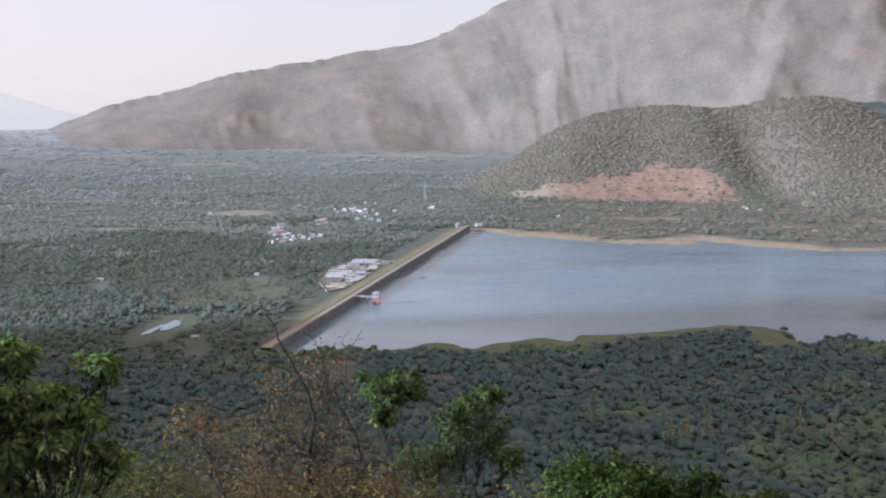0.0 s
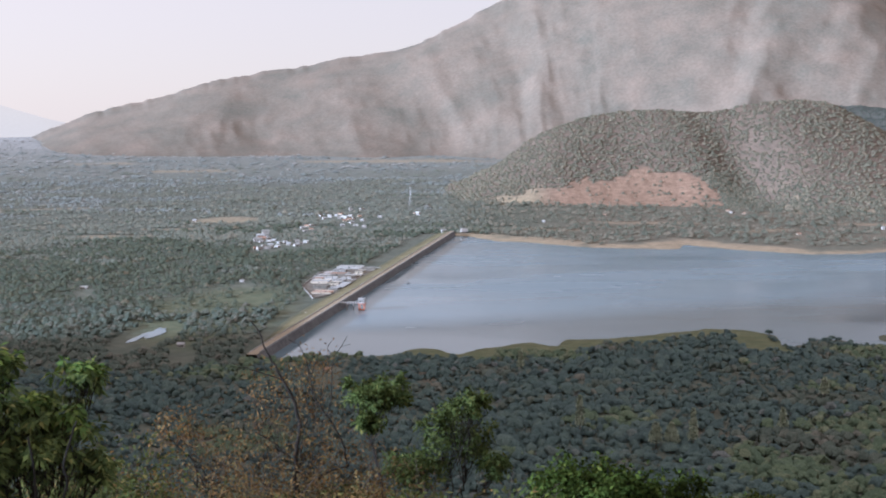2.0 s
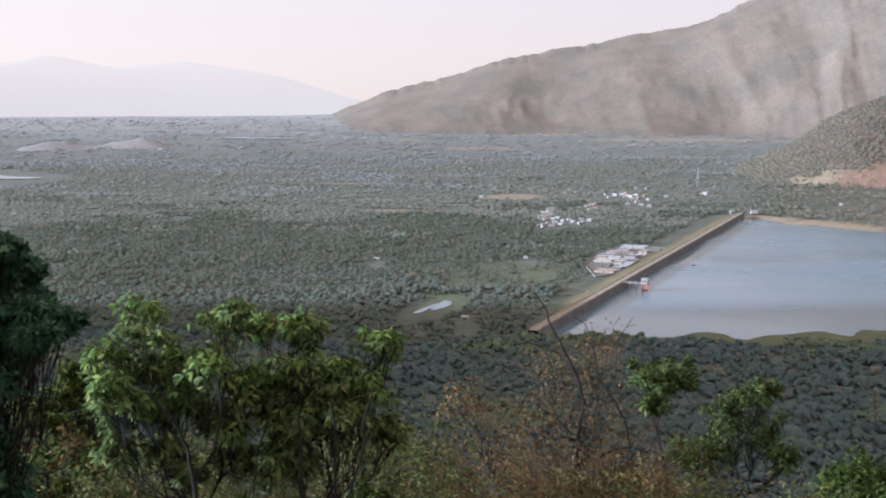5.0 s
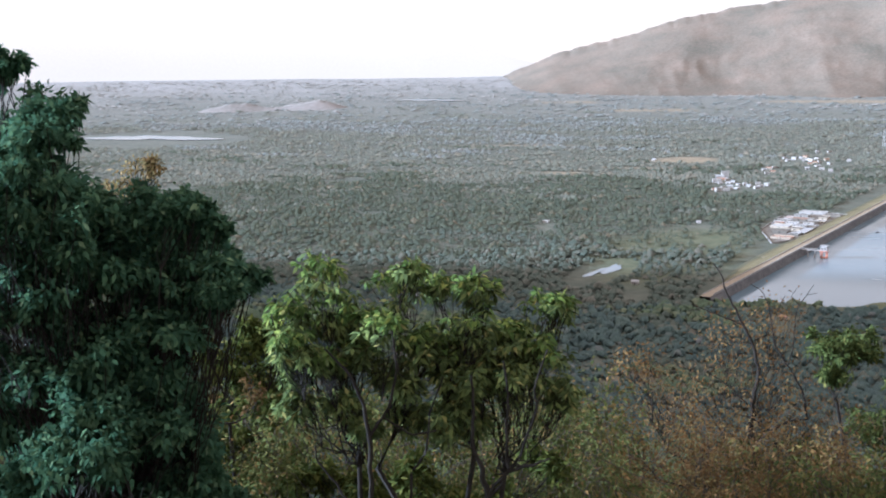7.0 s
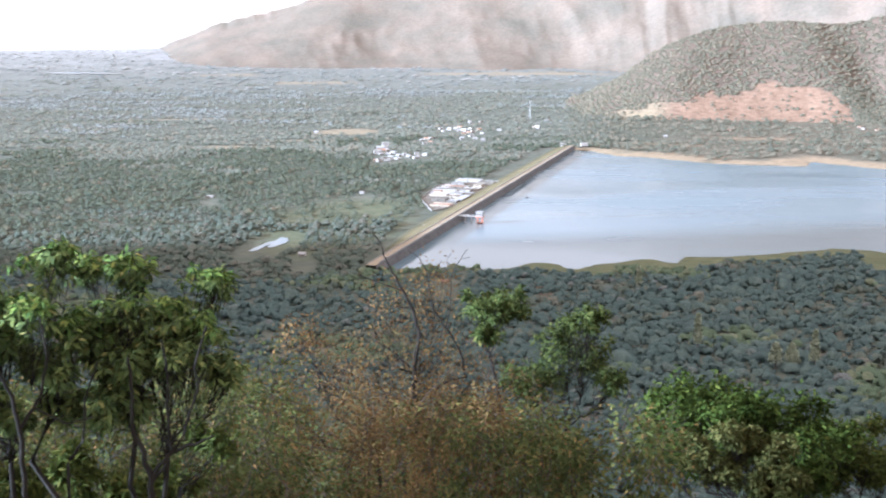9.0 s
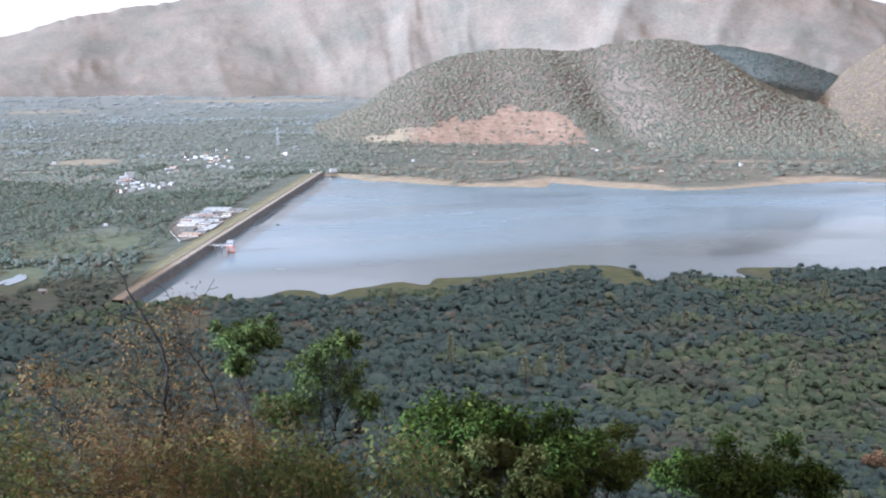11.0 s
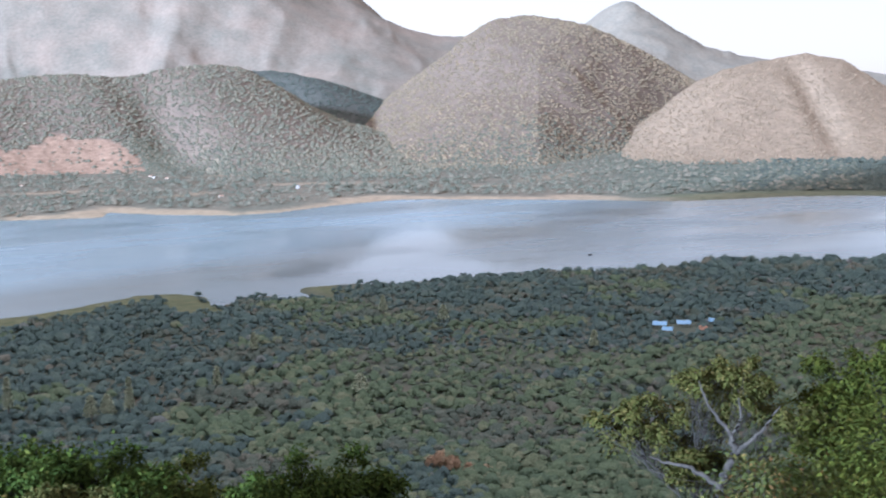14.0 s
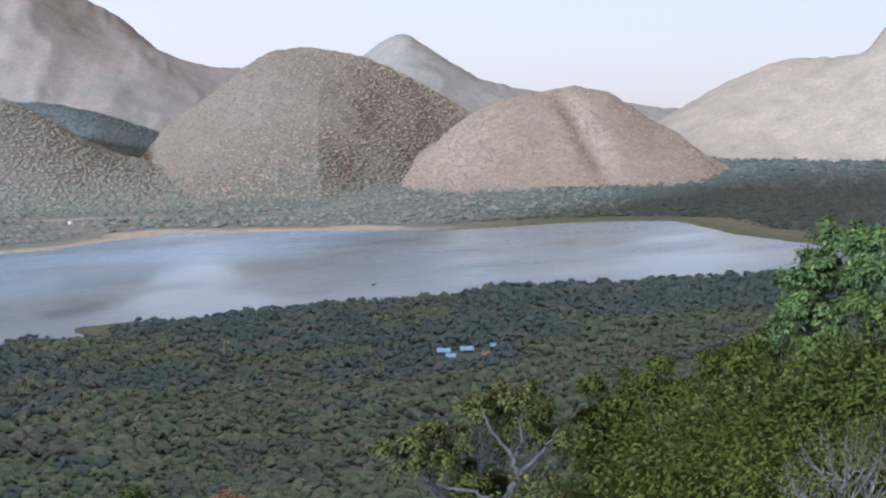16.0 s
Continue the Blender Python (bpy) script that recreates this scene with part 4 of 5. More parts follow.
def house(label, w, d, h, wall, roof, pitched=True, name="house", category="house"):
    ob = thing(name, label, category, group="village houses")
    body = part("wall", boxes((-w / 2, -d / 2, -0.6, w / 2, d / 2, h), bevel=0.05), wall, ob)
    if pitched:
        for x in (-w / 2, w / 2):
            g = bmesh.new()
            s = 0.1 if x > 0 else -0.1
            vs = [g.verts.new((x - s * k, yy, zz)) for k in (0, 2) for yy, zz in ((-d / 2, h), (d / 2, h), (0, h + d * 0.24))]
            bmesh.ops.convex_hull(g, input=vs)
            part("gable_wall", g, wall, ob)
        part("roof", gable(w, d, h, d * 0.25, 0.5), roof, ob)
    else:
        part("roof", boxes((-w / 2 - 0.3, -d / 2 - 0.3, h, w / 2 + 0.3, d / 2 + 0.3, h + 0.25), bevel=0.05), roof, ob)
        part("parapet", boxes((-w / 2 - 0.2, -d / 2 - 0.2, h + 0.25, w / 2 + 0.2, -d / 2, h + 0.8)), wall, ob)
        part("parapet", boxes((-w / 2 - 0.2, d / 2, h + 0.25, w / 2 + 0.2, d / 2 + 0.2, h + 0.8)), wall, ob)
    part("door", boxes((-0.5, -d / 2 - 0.05, 0, 0.5, -d / 2 + 0.05, 2.0)), M_DARK, ob)
    for x in (-w * 0.36, w * 0.22):
        part("window", boxes((x, -d / 2 - 0.04, 1.0, x + 1.1, -d / 2 + 0.04, 2.1)), M_DARK, body)
    return ob


protos = [house("small whitewashed village house with a pale sheet roof", 9, 7, 3.2, M_WHITE, M_SHEET), house("whitewashed flat-roofed village house among trees", 10, 8, 3.8, M_WHITE, M_WHITE, False),
          house("cream village house with a clay tile roof", 9, 6.5, 3.0, M_CREAM, M_TILE), house("two-storey white flat-roofed village house", 9, 8, 6.4, M_WHITE, M_SHEET, False)]


def house_copies(spots, seed):
    rnd = random.Random(seed)
    for k, (x, y) in enumerate(spots):
        z = float(land(np.array([x]), np.array([y]))[0])
        p = protos[rnd.choice((0, 0, 1, 1, 2, 3))]
        k = 0.45 if math.hypot(x, y) < 1100 else (0.5 if x > 100 else 0.56)
        s = (k * rnd.uniform(0.85, 1.3), k * rnd.uniform(0.85, 1.2), k * rnd.uniform(0.9, 1.3), 1)
        copy_thing(p, pose(x, y, z, 0, 0, rnd.uniform(-40, 40)) @ Matrix.Diagonal(s))


for p, (x, y) in zip(protos, VILLAGE[:4]):
    p.matrix_basis = pose(x, y, float(land(np.array([x]), np.array([y]))[0]), 0, 0, 12)
house_copies(VILLAGE[4:] + LONE, 5)

# walled compound below the dam
WORKS = [(-97, 1071, 13, 6), (-84, 1085, 14, 5), (-95, 1034, 15, 7), (-80, 1040, 10, 6), (-73, 1062, 9, 8), (-92, 1003, 12, 6), (-88, 968, 16, 5), (-74, 1008, 7, 13), (-76, 1138, 24, 5), (-58, 1124, 15, 5),
         (-64, 1100, 7, 6), (-99, 1052, 8, 6), (-88, 1056, 9, 5), (-77, 1084, 8, 5), (-82, 1020, 9, 5), (-70, 1036, 6, 9), (-93, 1090, 8, 4), (-80, 990, 8, 5), (-66, 1078, 8, 5), (-84, 1110, 12, 4)]
for k, (x, y, w, d) in enumerate(WORKS):
    h, wall, roof = 0.7 + 0.6 * ((k * 5) % 3) / 2, (M_WHITE, M_YARD, M_CREAM, M_CONC)[k % 4], (M_YARD, M_SHEET, M_YARD, M_TILE, M_CONC)[(k * 3) % 5]
    b = house("low pale flat-roofed waterworks building below the dam", w, d * 2.2, h, wall, roof, False, "works_building", "building")
    b["group"] = "works buildings"
    b.matrix_basis = pose(x, y, float(land(np.array([x]), np.array([y]))[0]) + 0.5, 0, 0, -9.6)
yx, yy = np.array((-110.0, -93, -62, -46, -76, -103)), np.array((1010.0, 936, 985, 1135, 1148, 1100))
yz = float(land(yx, yy).max()) + 0.15
yard_floor = new("pavement", np_mesh("pavement", np.stack([yx, yy, yx * 0 + yz], -1), [[0, 1, 2, 3, 4, 5]], M_YARD))
tagged(yard_floor, "pale concrete yard of the waterworks", "pavement", kind="structure")
yard = thing("compound_wall", "low grey concrete wall round the works yard", "wall", pose(0, 0, yz))
for k in range(6):
    (x0, y0), (x1, y1) = (yx[k], yy[k]), (yx[(k + 1) % 6], yy[(k + 1) % 6])
    d = math.hypot(x1 - x0, y1 - y0)
    w = part("wall_panel", boxes((0, -0.15, -1.0, d, 0.15, 0.8), bevel=0.03), M_CONC, yard)
    w.matrix_basis = pose(x0, y0, 0, 0, 0, math.degrees(math.atan2(y1 - y0, x1 - x0)))
gate_house = house("white control building on the dam's far end", 12, 8, 5, M_WHITE, M_WHITE, False, "control_house", "building")
gate_house["group"] = "dam buildings"
gate_house.matrix_basis = pose(46, 1496, 4.2, 0, 0, 10) @ Matrix.Scale(0.7, 4)
hut = house("small white valve hut on the dam's end", 6, 5, 3, M_WHITE, M_SHEET, False, "valve_hut", "building")
hut["group"] = "dam buildings"
hut.matrix_basis = pose(20, 1500, 3.2, 0, 0, 10)

# lattice mast
mz = float(land(np.array([-31.0]), np.array([2017.0]))[0])
mast = thing("radio_mast", "tall grey steel lattice mast above the village trees", "mast", pose(-31, 2017, mz))
for sx, sy in itertools.product((-1, 1), (-1, 1)):
    part("mast_leg", np_mesh("mast_leg", *tubes([[(2.2 * sx, 2.2 * sy, -1, 0.16), (1.2 * sx, 1.2 * sy, 14, 0.13), (0.5 * sx, 0.5 * sy, 32, 0.1)]], 5), M_STEEL), M_STEEL, mast)
br = []
for k in range(10):
    za, zb = 3.1 * k, 3.1 * (k + 1)
    ra, rb = 2.2 - 1.7 * za / 32, 2.2 - 1.7 * zb / 32
    for (ax, ay), (bx, by) in (((-1, -1), (1, -1)), ((1, -1), (1, 1)), ((1, 1), (-1, 1)), ((-1, 1), (-1, -1))):
        br.append([(ax * ra, ay * ra, za, 0.07), (bx * rb, by * rb, zb, 0.07)])
part("bracing", np_mesh("bracing", *tubes(br, 4), M_STEEL), M_STEEL, mast)
part("antenna", boxes((-0.9, -0.9, 27, -0.6, -0.6, 30), (0.6, -0.9, 27, 0.9, -0.6, 30), (-0.15, 0.6, 27, 0.15, 0.9, 30)), M_WHITE, mast)

# tents in the forest
for (x, y), w, d, mt, lab in zip([(418, 517), (431, 512), (412, 503), (430, 494), (449, 509)], (8, 8, 6, 5, 3.5), (5, 4.5, 3.5, 4, 2.5), (M_BLUE, M_BLUE, M_BLUE, M_TILE, M_BLUE),
                                 ("blue tarpaulin shelter on poles in a clearing",) * 3 + ("small tiled hut beside the blue shelters", "small blue tarpaulin shelter at the clearing's edge")):
    t = thing("shelter", lab, "shelter", pose(x, y, float(land(np.array([x]), np.array([y]))[0]), 0, 0, -39 + (x * 7) % 20 - 10), group="forest shelters")
    n = 9
    u, v = np.meshgrid(np.linspace(-1, 1, n), np.linspace(-1, 1, n), indexing="ij")
    zz = 3.6 - 1.5 * np.abs(v) ** 1.1 - 0.25 * np.cos(u * 5) * (1 - np.abs(v)) + 0.6 * (v > 0.2)
    i, j = np.meshgrid(np.arange(n - 1), np.arange(n - 1), indexing="ij")
    q = np.stack([i * n + j, (i + 1) * n + j, (i + 1) * n + j + 1, i * n + j + 1], -1).reshape(-1, 4)
    top = np.stack([u * w / 2, v * d / 2, zz], -1).reshape(-1, 3)
    part("canopy", np_mesh("canopy", np.concatenate([top, top - (0, 0, 0.06)]), np.concatenate([q, q[:, ::-1] + n * n]), mt), mt, t)
    for sx, sy in itertools.product((-0.9, 0.9), (-0.9, 0.9)):
        part("pole", np_mesh("pole", *tubes([[(sx * w / 2, sy * d / 2, -0.5, 0.07), (sx * w / 2, sy * d / 2, 2.3, 0.06)]], 5), M_BARK), M_BARK, t)

# ponds in the fields
def pond(label, x, y, sx, sy, shear=0.0, z=None):
    a = np.linspace(0, 2 * np.pi, 48, endpoint=False)
    r = 1 + 0.3 * np.sin(2 * a + 0.6) + 0.25 * np.sin(3 * a + 2.0) + 0.12 * np.sin(7 * a)
    px, py = x + sx * r * np.cos(a) + shear * np.sin(a), y + sy * r * np.sin(a)
    away = np.array((x, y)) / math.hypot(x, y)
    lo, mid, hi = (float(land(np.array([x + away[0] * k]), np.array([y + away[1] * k]))[0]) for k in (-sy, 0, sy))
    rise = 0.0 if z else (hi - lo) / (2 * sy)
    z = z or mid + 1.5
    rim = np.concatenate([np.stack([px, py, z + rise * ((px - x) * away[0] + (py - y) * away[1])], -1), [[x, y, z]]])
    ob = new("pond", np_mesh("pond", rim, np.stack([np.arange(48), (np.arange(48) + 1) % 48, np.full(48, 48)], -1), M_WATER))
    return tagged(ob, label, "pond", kind="structure")


pond("small bright pond in the fields below the dam", -186, 776, 5.5, 27, 3.5, 2.12)
pond("long pale tank of water far out on the plain", -1366, 1930, 105, 55)
pond("glinting pond below the mountain's end", -1245, 3080, 75, 26)


# boats
def boat(x, y, turn):
    b = thing("boat", "small dark wooden boat on the lake", "boat", pose(x, y, 0, 0, 0, turn), group="boats")
    bm = bmesh.new()
    rings = []
    for k in range(9):
        t = k / 8 * 2 - 1
        w = 0.75 * (1 - abs(t) ** 2.2) + 0.03
        rings.append([bm.verts.new((t * 3, yy * w, zz + 0.25 * t * t)) for yy, zz in ((-1, 0.55), (-0.7, -0.15), (0.7, -0.15), (1, 0.55), (0.85, 0.55), (0.55, 0.0), (-0.55, 0.0), (-0.85, 0.55))])
    for a, c in zip(rings, rings[1:]):
        for k in range(8):
            bm.faces.new((a[k], c[k], c[(k + 1) % 8], a[(k + 1) % 8]))
    bmesh.ops.recalc_face_normals(bm, faces=bm.faces[:])
    part("hull", bm, M_BARK, b)
    for t in (-1.2, 0.9):
        part("thwart", boxes((t, -0.6, 0.3, t + 0.3, 0.6, 0.36)), M_PALEBARK, b)


boat(-18, 1034, 70)
boat(565, 791, 20)


# ---- trees and shrubs beside the outlook ----
def join(parts):
    vs, fs, n0 = [], [], 0
    for v, f in parts:
        vs.append(v)
        fs.append(f + n0)
        n0 += len(v)
    return np.concatenate(vs), np.concatenate(fs)


def bend(a, b, sag, r0, r1, n=9, wob=0.06):
    """A crooked limb from a to b."""
    t = np.linspace(0, 1, n)[:, None]
    a, b = np.asarray(a, float), np.asarray(b, float)
    p = a + (b - a) * t
    p[:, 2:3] += -sag * np.sin(np.pi * t)
    p[1:-1] += rng.normal(size=(n - 2, 3)) * wob * np.linalg.norm(b - a) * 0.35
    return np.c_[p, r0 + (r1 - r0) * t[:, 0] ** 0.8]


def tree(name, label, lobes, leaf_mat, leaf=(0.15, 0.05), per=180, twigs=12, droop=0.35, trunk=0.12, base=None, fork=None, bark=None, core=0.0, fill=0.55, bare=(), category="tree", stems=1, spread=1.0, forks_at=(), limb=0.5, rosette=0, young=None, boughs=()):
    """A tree whose crown is made of the given rounds (x, y, z, radius): trunk, limbs and twigs that reach into them, and single leaves."""
    bark = bark or M_BARK
    L = np.array(lobes, float)
    mid = L[:, :3].mean(0)
    low = L[:, 2].min()
    bx, by = base if base else mid[:2]
    gz0 = float(land(np.array([bx]), np.array([by]))[0]) - 0.3
    ob = thing(name, label, category, pose(bx, by, gz0))
    off = np.array((bx, by, gz0))
    L[:, :3] -= off
    forks = []
    for k in range(stems):
        tgt = (L[k::stems, :3].mean(0) if stems > 1 else L[:, :3].mean(0))
        fk = np.array(fork) - off if fork and stems == 1 else np.array((tgt[0] * 0.8, tgt[1] * 0.8, max(low - gz0 - 0.9 * L[:, 3].max(), (tgt[2]) * 0.45)))
        if forks_at:
            fk = np.array(forks_at[k]) - off
        forks.append(fk)
        st = bend((0.25 * k, 0.1 * k, 0), fk, 0.0, trunk, trunk * 0.72, 10, 0.05)
        part("trunk", np_mesh("trunk", *tubes([st], 8), bark, True), bark, ob)
    lf, fresh, twig_paths, spread_lobes = [], [], [], []
    for x, y, z, r in L:
        spread_lobes.append((x, y, z, r, True))
        if core:
            for _ in range(5):
                o = rng.normal(size=3)
                o *= r * (0.55 + 0.4 * rng.random()) / np.linalg.norm(o)
                spread_lobes.append((x + o[0], y + o[1], z + o[2] * 0.7, r * (0.32 + 0.25 * rng.random()), False))
    for x, y, z, r, main in spread_lobes:
        c = np.array((x, y, z))
        fk = min(forks, key=lambda q: np.linalg.norm(q[:2] - c[:2]))
        if main:
            arm = bend(fk, c - (0, 0, r * 0.35), 0.12 * np.linalg.norm(c - fk), trunk * limb * (0.6 if core else 1), trunk * 0.1, 10, 0.11)
            part("limb", np_mesh("limb", *tubes([arm], 6), bark, True), bark, ob)
            r = r * 0.62 if core else r
        n = max(4, int(twigs if not core else twigs * (0.5 if main else 0.25)))
        dirs = rng.normal(size=(n, 3))
        dirs[:, 2] += 0.25
        dirs /= np.linalg.norm(dirs, axis=1, keepdims=True)
        ends = c + dirs * r * (0.55 + 0.5 * rng.random((n, 1))) * np.array((spread, spread, 0.9 if core == 0 else 0.62))
        for e in ends:
            s0 = arm[rng.integers(5, 10), :3]
            twig_paths.append(bend(s0, e, 0.05 * r, trunk * (0.06 if core else 0.1), trunk * 0.02 + 0.003, 5, 0.1))
        if rosette:
            k = np.repeat(np.arange(n), rosette)
            q = rng.normal(size=(n * rosette, 3)) * (1, 1, 0.55)
            q /= np.linalg.norm(q, axis=1, keepdims=True)
            back = rng.random((n * rosette, 1)) ** 2 * 0.4
            p = ends[k] * (1 - back) + c * back + q * leaf[0] * 0.25
            lf.append(leaves(p, q - np.array((0, 0, droop)), leaf[0], leaf[1], out=p - c + q * r * 0.5))
            fresh.append(((ends[k] - c)[:, 2] > 0.2 * r) & (c[2] > np.percentile(L[:, 2], 45)) & (rng.random(len(k)) < 0.75))
            continue
        m, depth = (int(per), 0.45) if core == 0 else (int(per * (0.25 if main else 0.13)), 0.8)
        which = rng.integers(0, n, m)
        along = 1 - depth * rng.random((m, 1)) ** 1.3
        p = c * (1 - along) + ends[which] * along + rng.normal(size=(m, 3)) * r * 0.16 * fill / 0.55
        d = dirs[which] * 0.5 + rng.normal(size=(m, 3)) * 0.55 - np.array((0, 0, droop))
        lf.append(leaves(p, d, leaf[0], leaf[1], out=p - c + rng.normal(size=(m, 3)) * r * 0.15))
    for b in boughs:
        b = np.array(b) - (*off, 0)
        t = np.linspace(0, len(b) - 1, 4 * len(b))
        b = np.stack([np.interp(t, np.arange(len(b)), b[:, k]) for k in range(4)], -1)
        b[1:-1, :3] += rng.normal(size=(len(b) - 2, 3)) * b[1:-1, 3:] * 0.35
        part("bough", np_mesh("bough", *tubes([b], 7), bark, True), bark, ob)
    for e in bare:
        e = np.array(e[:3]) - off
        fk = min(forks, key=lambda q: np.linalg.norm(q - e))
        path = bend(fk, e, -0.1, trunk * 0.24, 0.014, 12, 0.12)
        twig_paths.append(path)
        for q in range(4, 11):
            tip = path[q, :3] + rng.normal(size=3) * 0.35 + (0, 0, 0.25)
            twig_paths.append(bend(path[q, :3], tip, 0, 0.017, 0.007, 5, 0.15))
    tagged(part("branchwork", np_mesh("branchwork", *tubes(twig_paths, 3), bark, True), bark, ob), kind="stuff")
    v, f = join([q[:2] for q in lf])
    crown = np_mesh("crown", v, f, leaf_mat, True)
    crown.normals_split_custom_set_from_vertices(np.concatenate([q[2] for q in lf]))
    if young:
        crown.materials.append(young)
        crown.polygons.foreach_set("material_index", np.concatenate(fresh).astype(np.int32))
    part("crown", crown, leaf_mat, ob)
    return ob


L_MANGO = foliage("drooping_leaves", [(0.0, (0.095, 0.146, 0.040)), (0.5, (0.155, 0.225, 0.053)), (0.85, (0.242, 0.314, 0.063)), (1.0, (0.404, 0.423, 0.090))], 0.3, 2.0, 0.25)
L_LEAF = foliage("leathery_green_leaves", [(0.0, (0.097, 0.126, 0.046)), (0.6, (0.151, 0.188, 0.057)), (0.9, (0.235, 0.270, 0.074)), (1.0, (0.413, 0.375, 0.115))], 0.25, 2.0, 0.25)
L_TUFT = foliage("soft_green_leaves", [(0.0, (0.070, 0.092, 0.027)), (0.6, (0.097, 0.121, 0.033)), (0.92, (0.134, 0.154, 0.039)), (1.0, (0.196, 0.190, 0.051))], 0.25, 2.0, 0.25)
L_DARK = foliage("deep_green_leaves", [(0.0, (0.040, 0.057, 0.010)), (0.6, (0.056, 0.078, 0.014)), (0.92, (0.077, 0.102, 0.016)), (1.0, (0.122, 0.132, 0.025))], 0.25, 2.0, 0.25)
L_NEWLEAF = foliage("fresh_yellow_green_leaves", [(0.0, (0.075, 0.083, 0.024)), (0.6, (0.105, 0.11, 0.03)), (1.0, (0.16, 0.145, 0.045))], 0.25, 1.0, 0.25)
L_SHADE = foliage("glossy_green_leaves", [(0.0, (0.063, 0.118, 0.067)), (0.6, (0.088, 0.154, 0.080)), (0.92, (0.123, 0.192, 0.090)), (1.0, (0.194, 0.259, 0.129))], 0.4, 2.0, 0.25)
L_GREEN = foliage("mid_green_leaves", [(0.0, (0.058, 0.074, 0.018)), (0.6, (0.085, 0.102, 0.020)), (0.9, (0.122, 0.129, 0.024)), (1.0, (0.168, 0.158, 0.037))], 0.25, 1.0, 0.25)
L_OLIVE = foliage("olive_leaves", [(0.0, (0.066, 0.071, 0.015)), (0.6, (0.096, 0.095, 0.023)), (1.0, (0.150, 0.122, 0.036))], 0.25, 1.0, 0.25)
L_RUST = foliage("withered_rust_leaves", [(0.0, (0.126, 0.076, 0.029)), (0.5, (0.170, 0.106, 0.040)), (0.8, (0.157, 0.135, 0.044)), (1.0, (0.253, 0.165, 0.067))], 0.3, 1.0, 0.25)
L_BRUSH = foliage("dull_green_brush_leaves", [(0.0, (0.071, 0.087, 0.027)), (0.5, (0.107, 0.122, 0.034)), (0.8, (0.150, 0.146, 0.041)), (1.0, (0.251, 0.156, 0.056))], 0.25, 1.0, 0.25)
L_YGREEN = foliage("yellow_green_leaves", [(0.0, (0.057, 0.068, 0.011)), (0.5, (0.064, 0.074, 0.011)), (0.9, (0.073, 0.079, 0.011)), (1.0, (0.094, 0.088, 0.014))], 0.25, 0.45, 0.45)
L_DRYRUST = foliage("dry_rust_leaves", [(0.0, (0.147, 0.087, 0.034)), (0.5, (0.207, 0.126, 0.045)), (0.85, (0.190, 0.148, 0.053)), (1.0, (0.310, 0.200, 0.075))], 0.3, 1.0, 0.25)
L_PINK = foliage("rust_pink_leaves", [(0.0, (0.374, 0.264, 0.168)), (1.0, (0.550, 0.408, 0.264))], 0.25, 1.0, 0.25)
L_PALE = foliage("pale_grey_green_leaves", [(0.0, (0.312, 0.351, 0.23)), (1.0, (0.468, 0.481, 0.338))], 0.25, 1.0, 0.25)
L_STRAW = foliage("yellowed_leaves", [(0.0, (0.22, 0.187, 0.066)), (0.6, (0.33, 0.253, 0.099)), (1.0, (0.418, 0.297, 0.132))], 0.3, 1.0, 0.25)

rng = np.random.default_rng(23)
MANGO = [(-6.95 + 2.95 * u + 0.1 * rng.normal(), 12.1 + 1.6 * u + 0.3 * rng.normal(), 135.75 + 1.35 * rng.random() - 0.35 * u, 0.15 + 0.1 * rng.random()) for u in rng.random(30)] + [(-6.5, 12.1, 137.6, 0.33), (-6.5, 12.5, 137.1, 0.38), (-6.9, 12.1, 137.1, 0.27), (-6.3, 12.7, 136.9, 0.35), (-5.9, 12.9, 137.3, 0.31), (-5.7, 12.2, 137.0, 0.26), (-5.4, 12.3, 137.7, 0.14),
         (-5.5, 13.4, 137.3, 0.21), (-4.8, 12.9, 137.4, 0.23), (-4.9, 12.8, 137.0, 0.34), (-5.5, 13.7, 136.4, 0.33), (-4.6, 13.2, 136.7, 0.31), (-4.3, 13.9, 136.9, 0.36), (-4.2, 13.4, 136.5, 0.35),
         (-4.0, 13.7, 137.1, 0.14), (-4.3, 12.9, 136.3, 0.27), (-4.0, 13.7, 136.0, 0.25), (-5.0, 13.7, 136.2, 0.29), (-5.5, 13.0, 136.7, 0.24), (-6.7, 12.8, 136.4, 0.25),
         (-6.2, 12.6, 136.6, 0.3), (-5.2, 13.0, 136.3, 0.28), (-6.8, 12.3, 136.8, 0.28), (-4.5, 13.3, 136.2, 0.28), (-5.9, 12.8, 136.3, 0.22)]
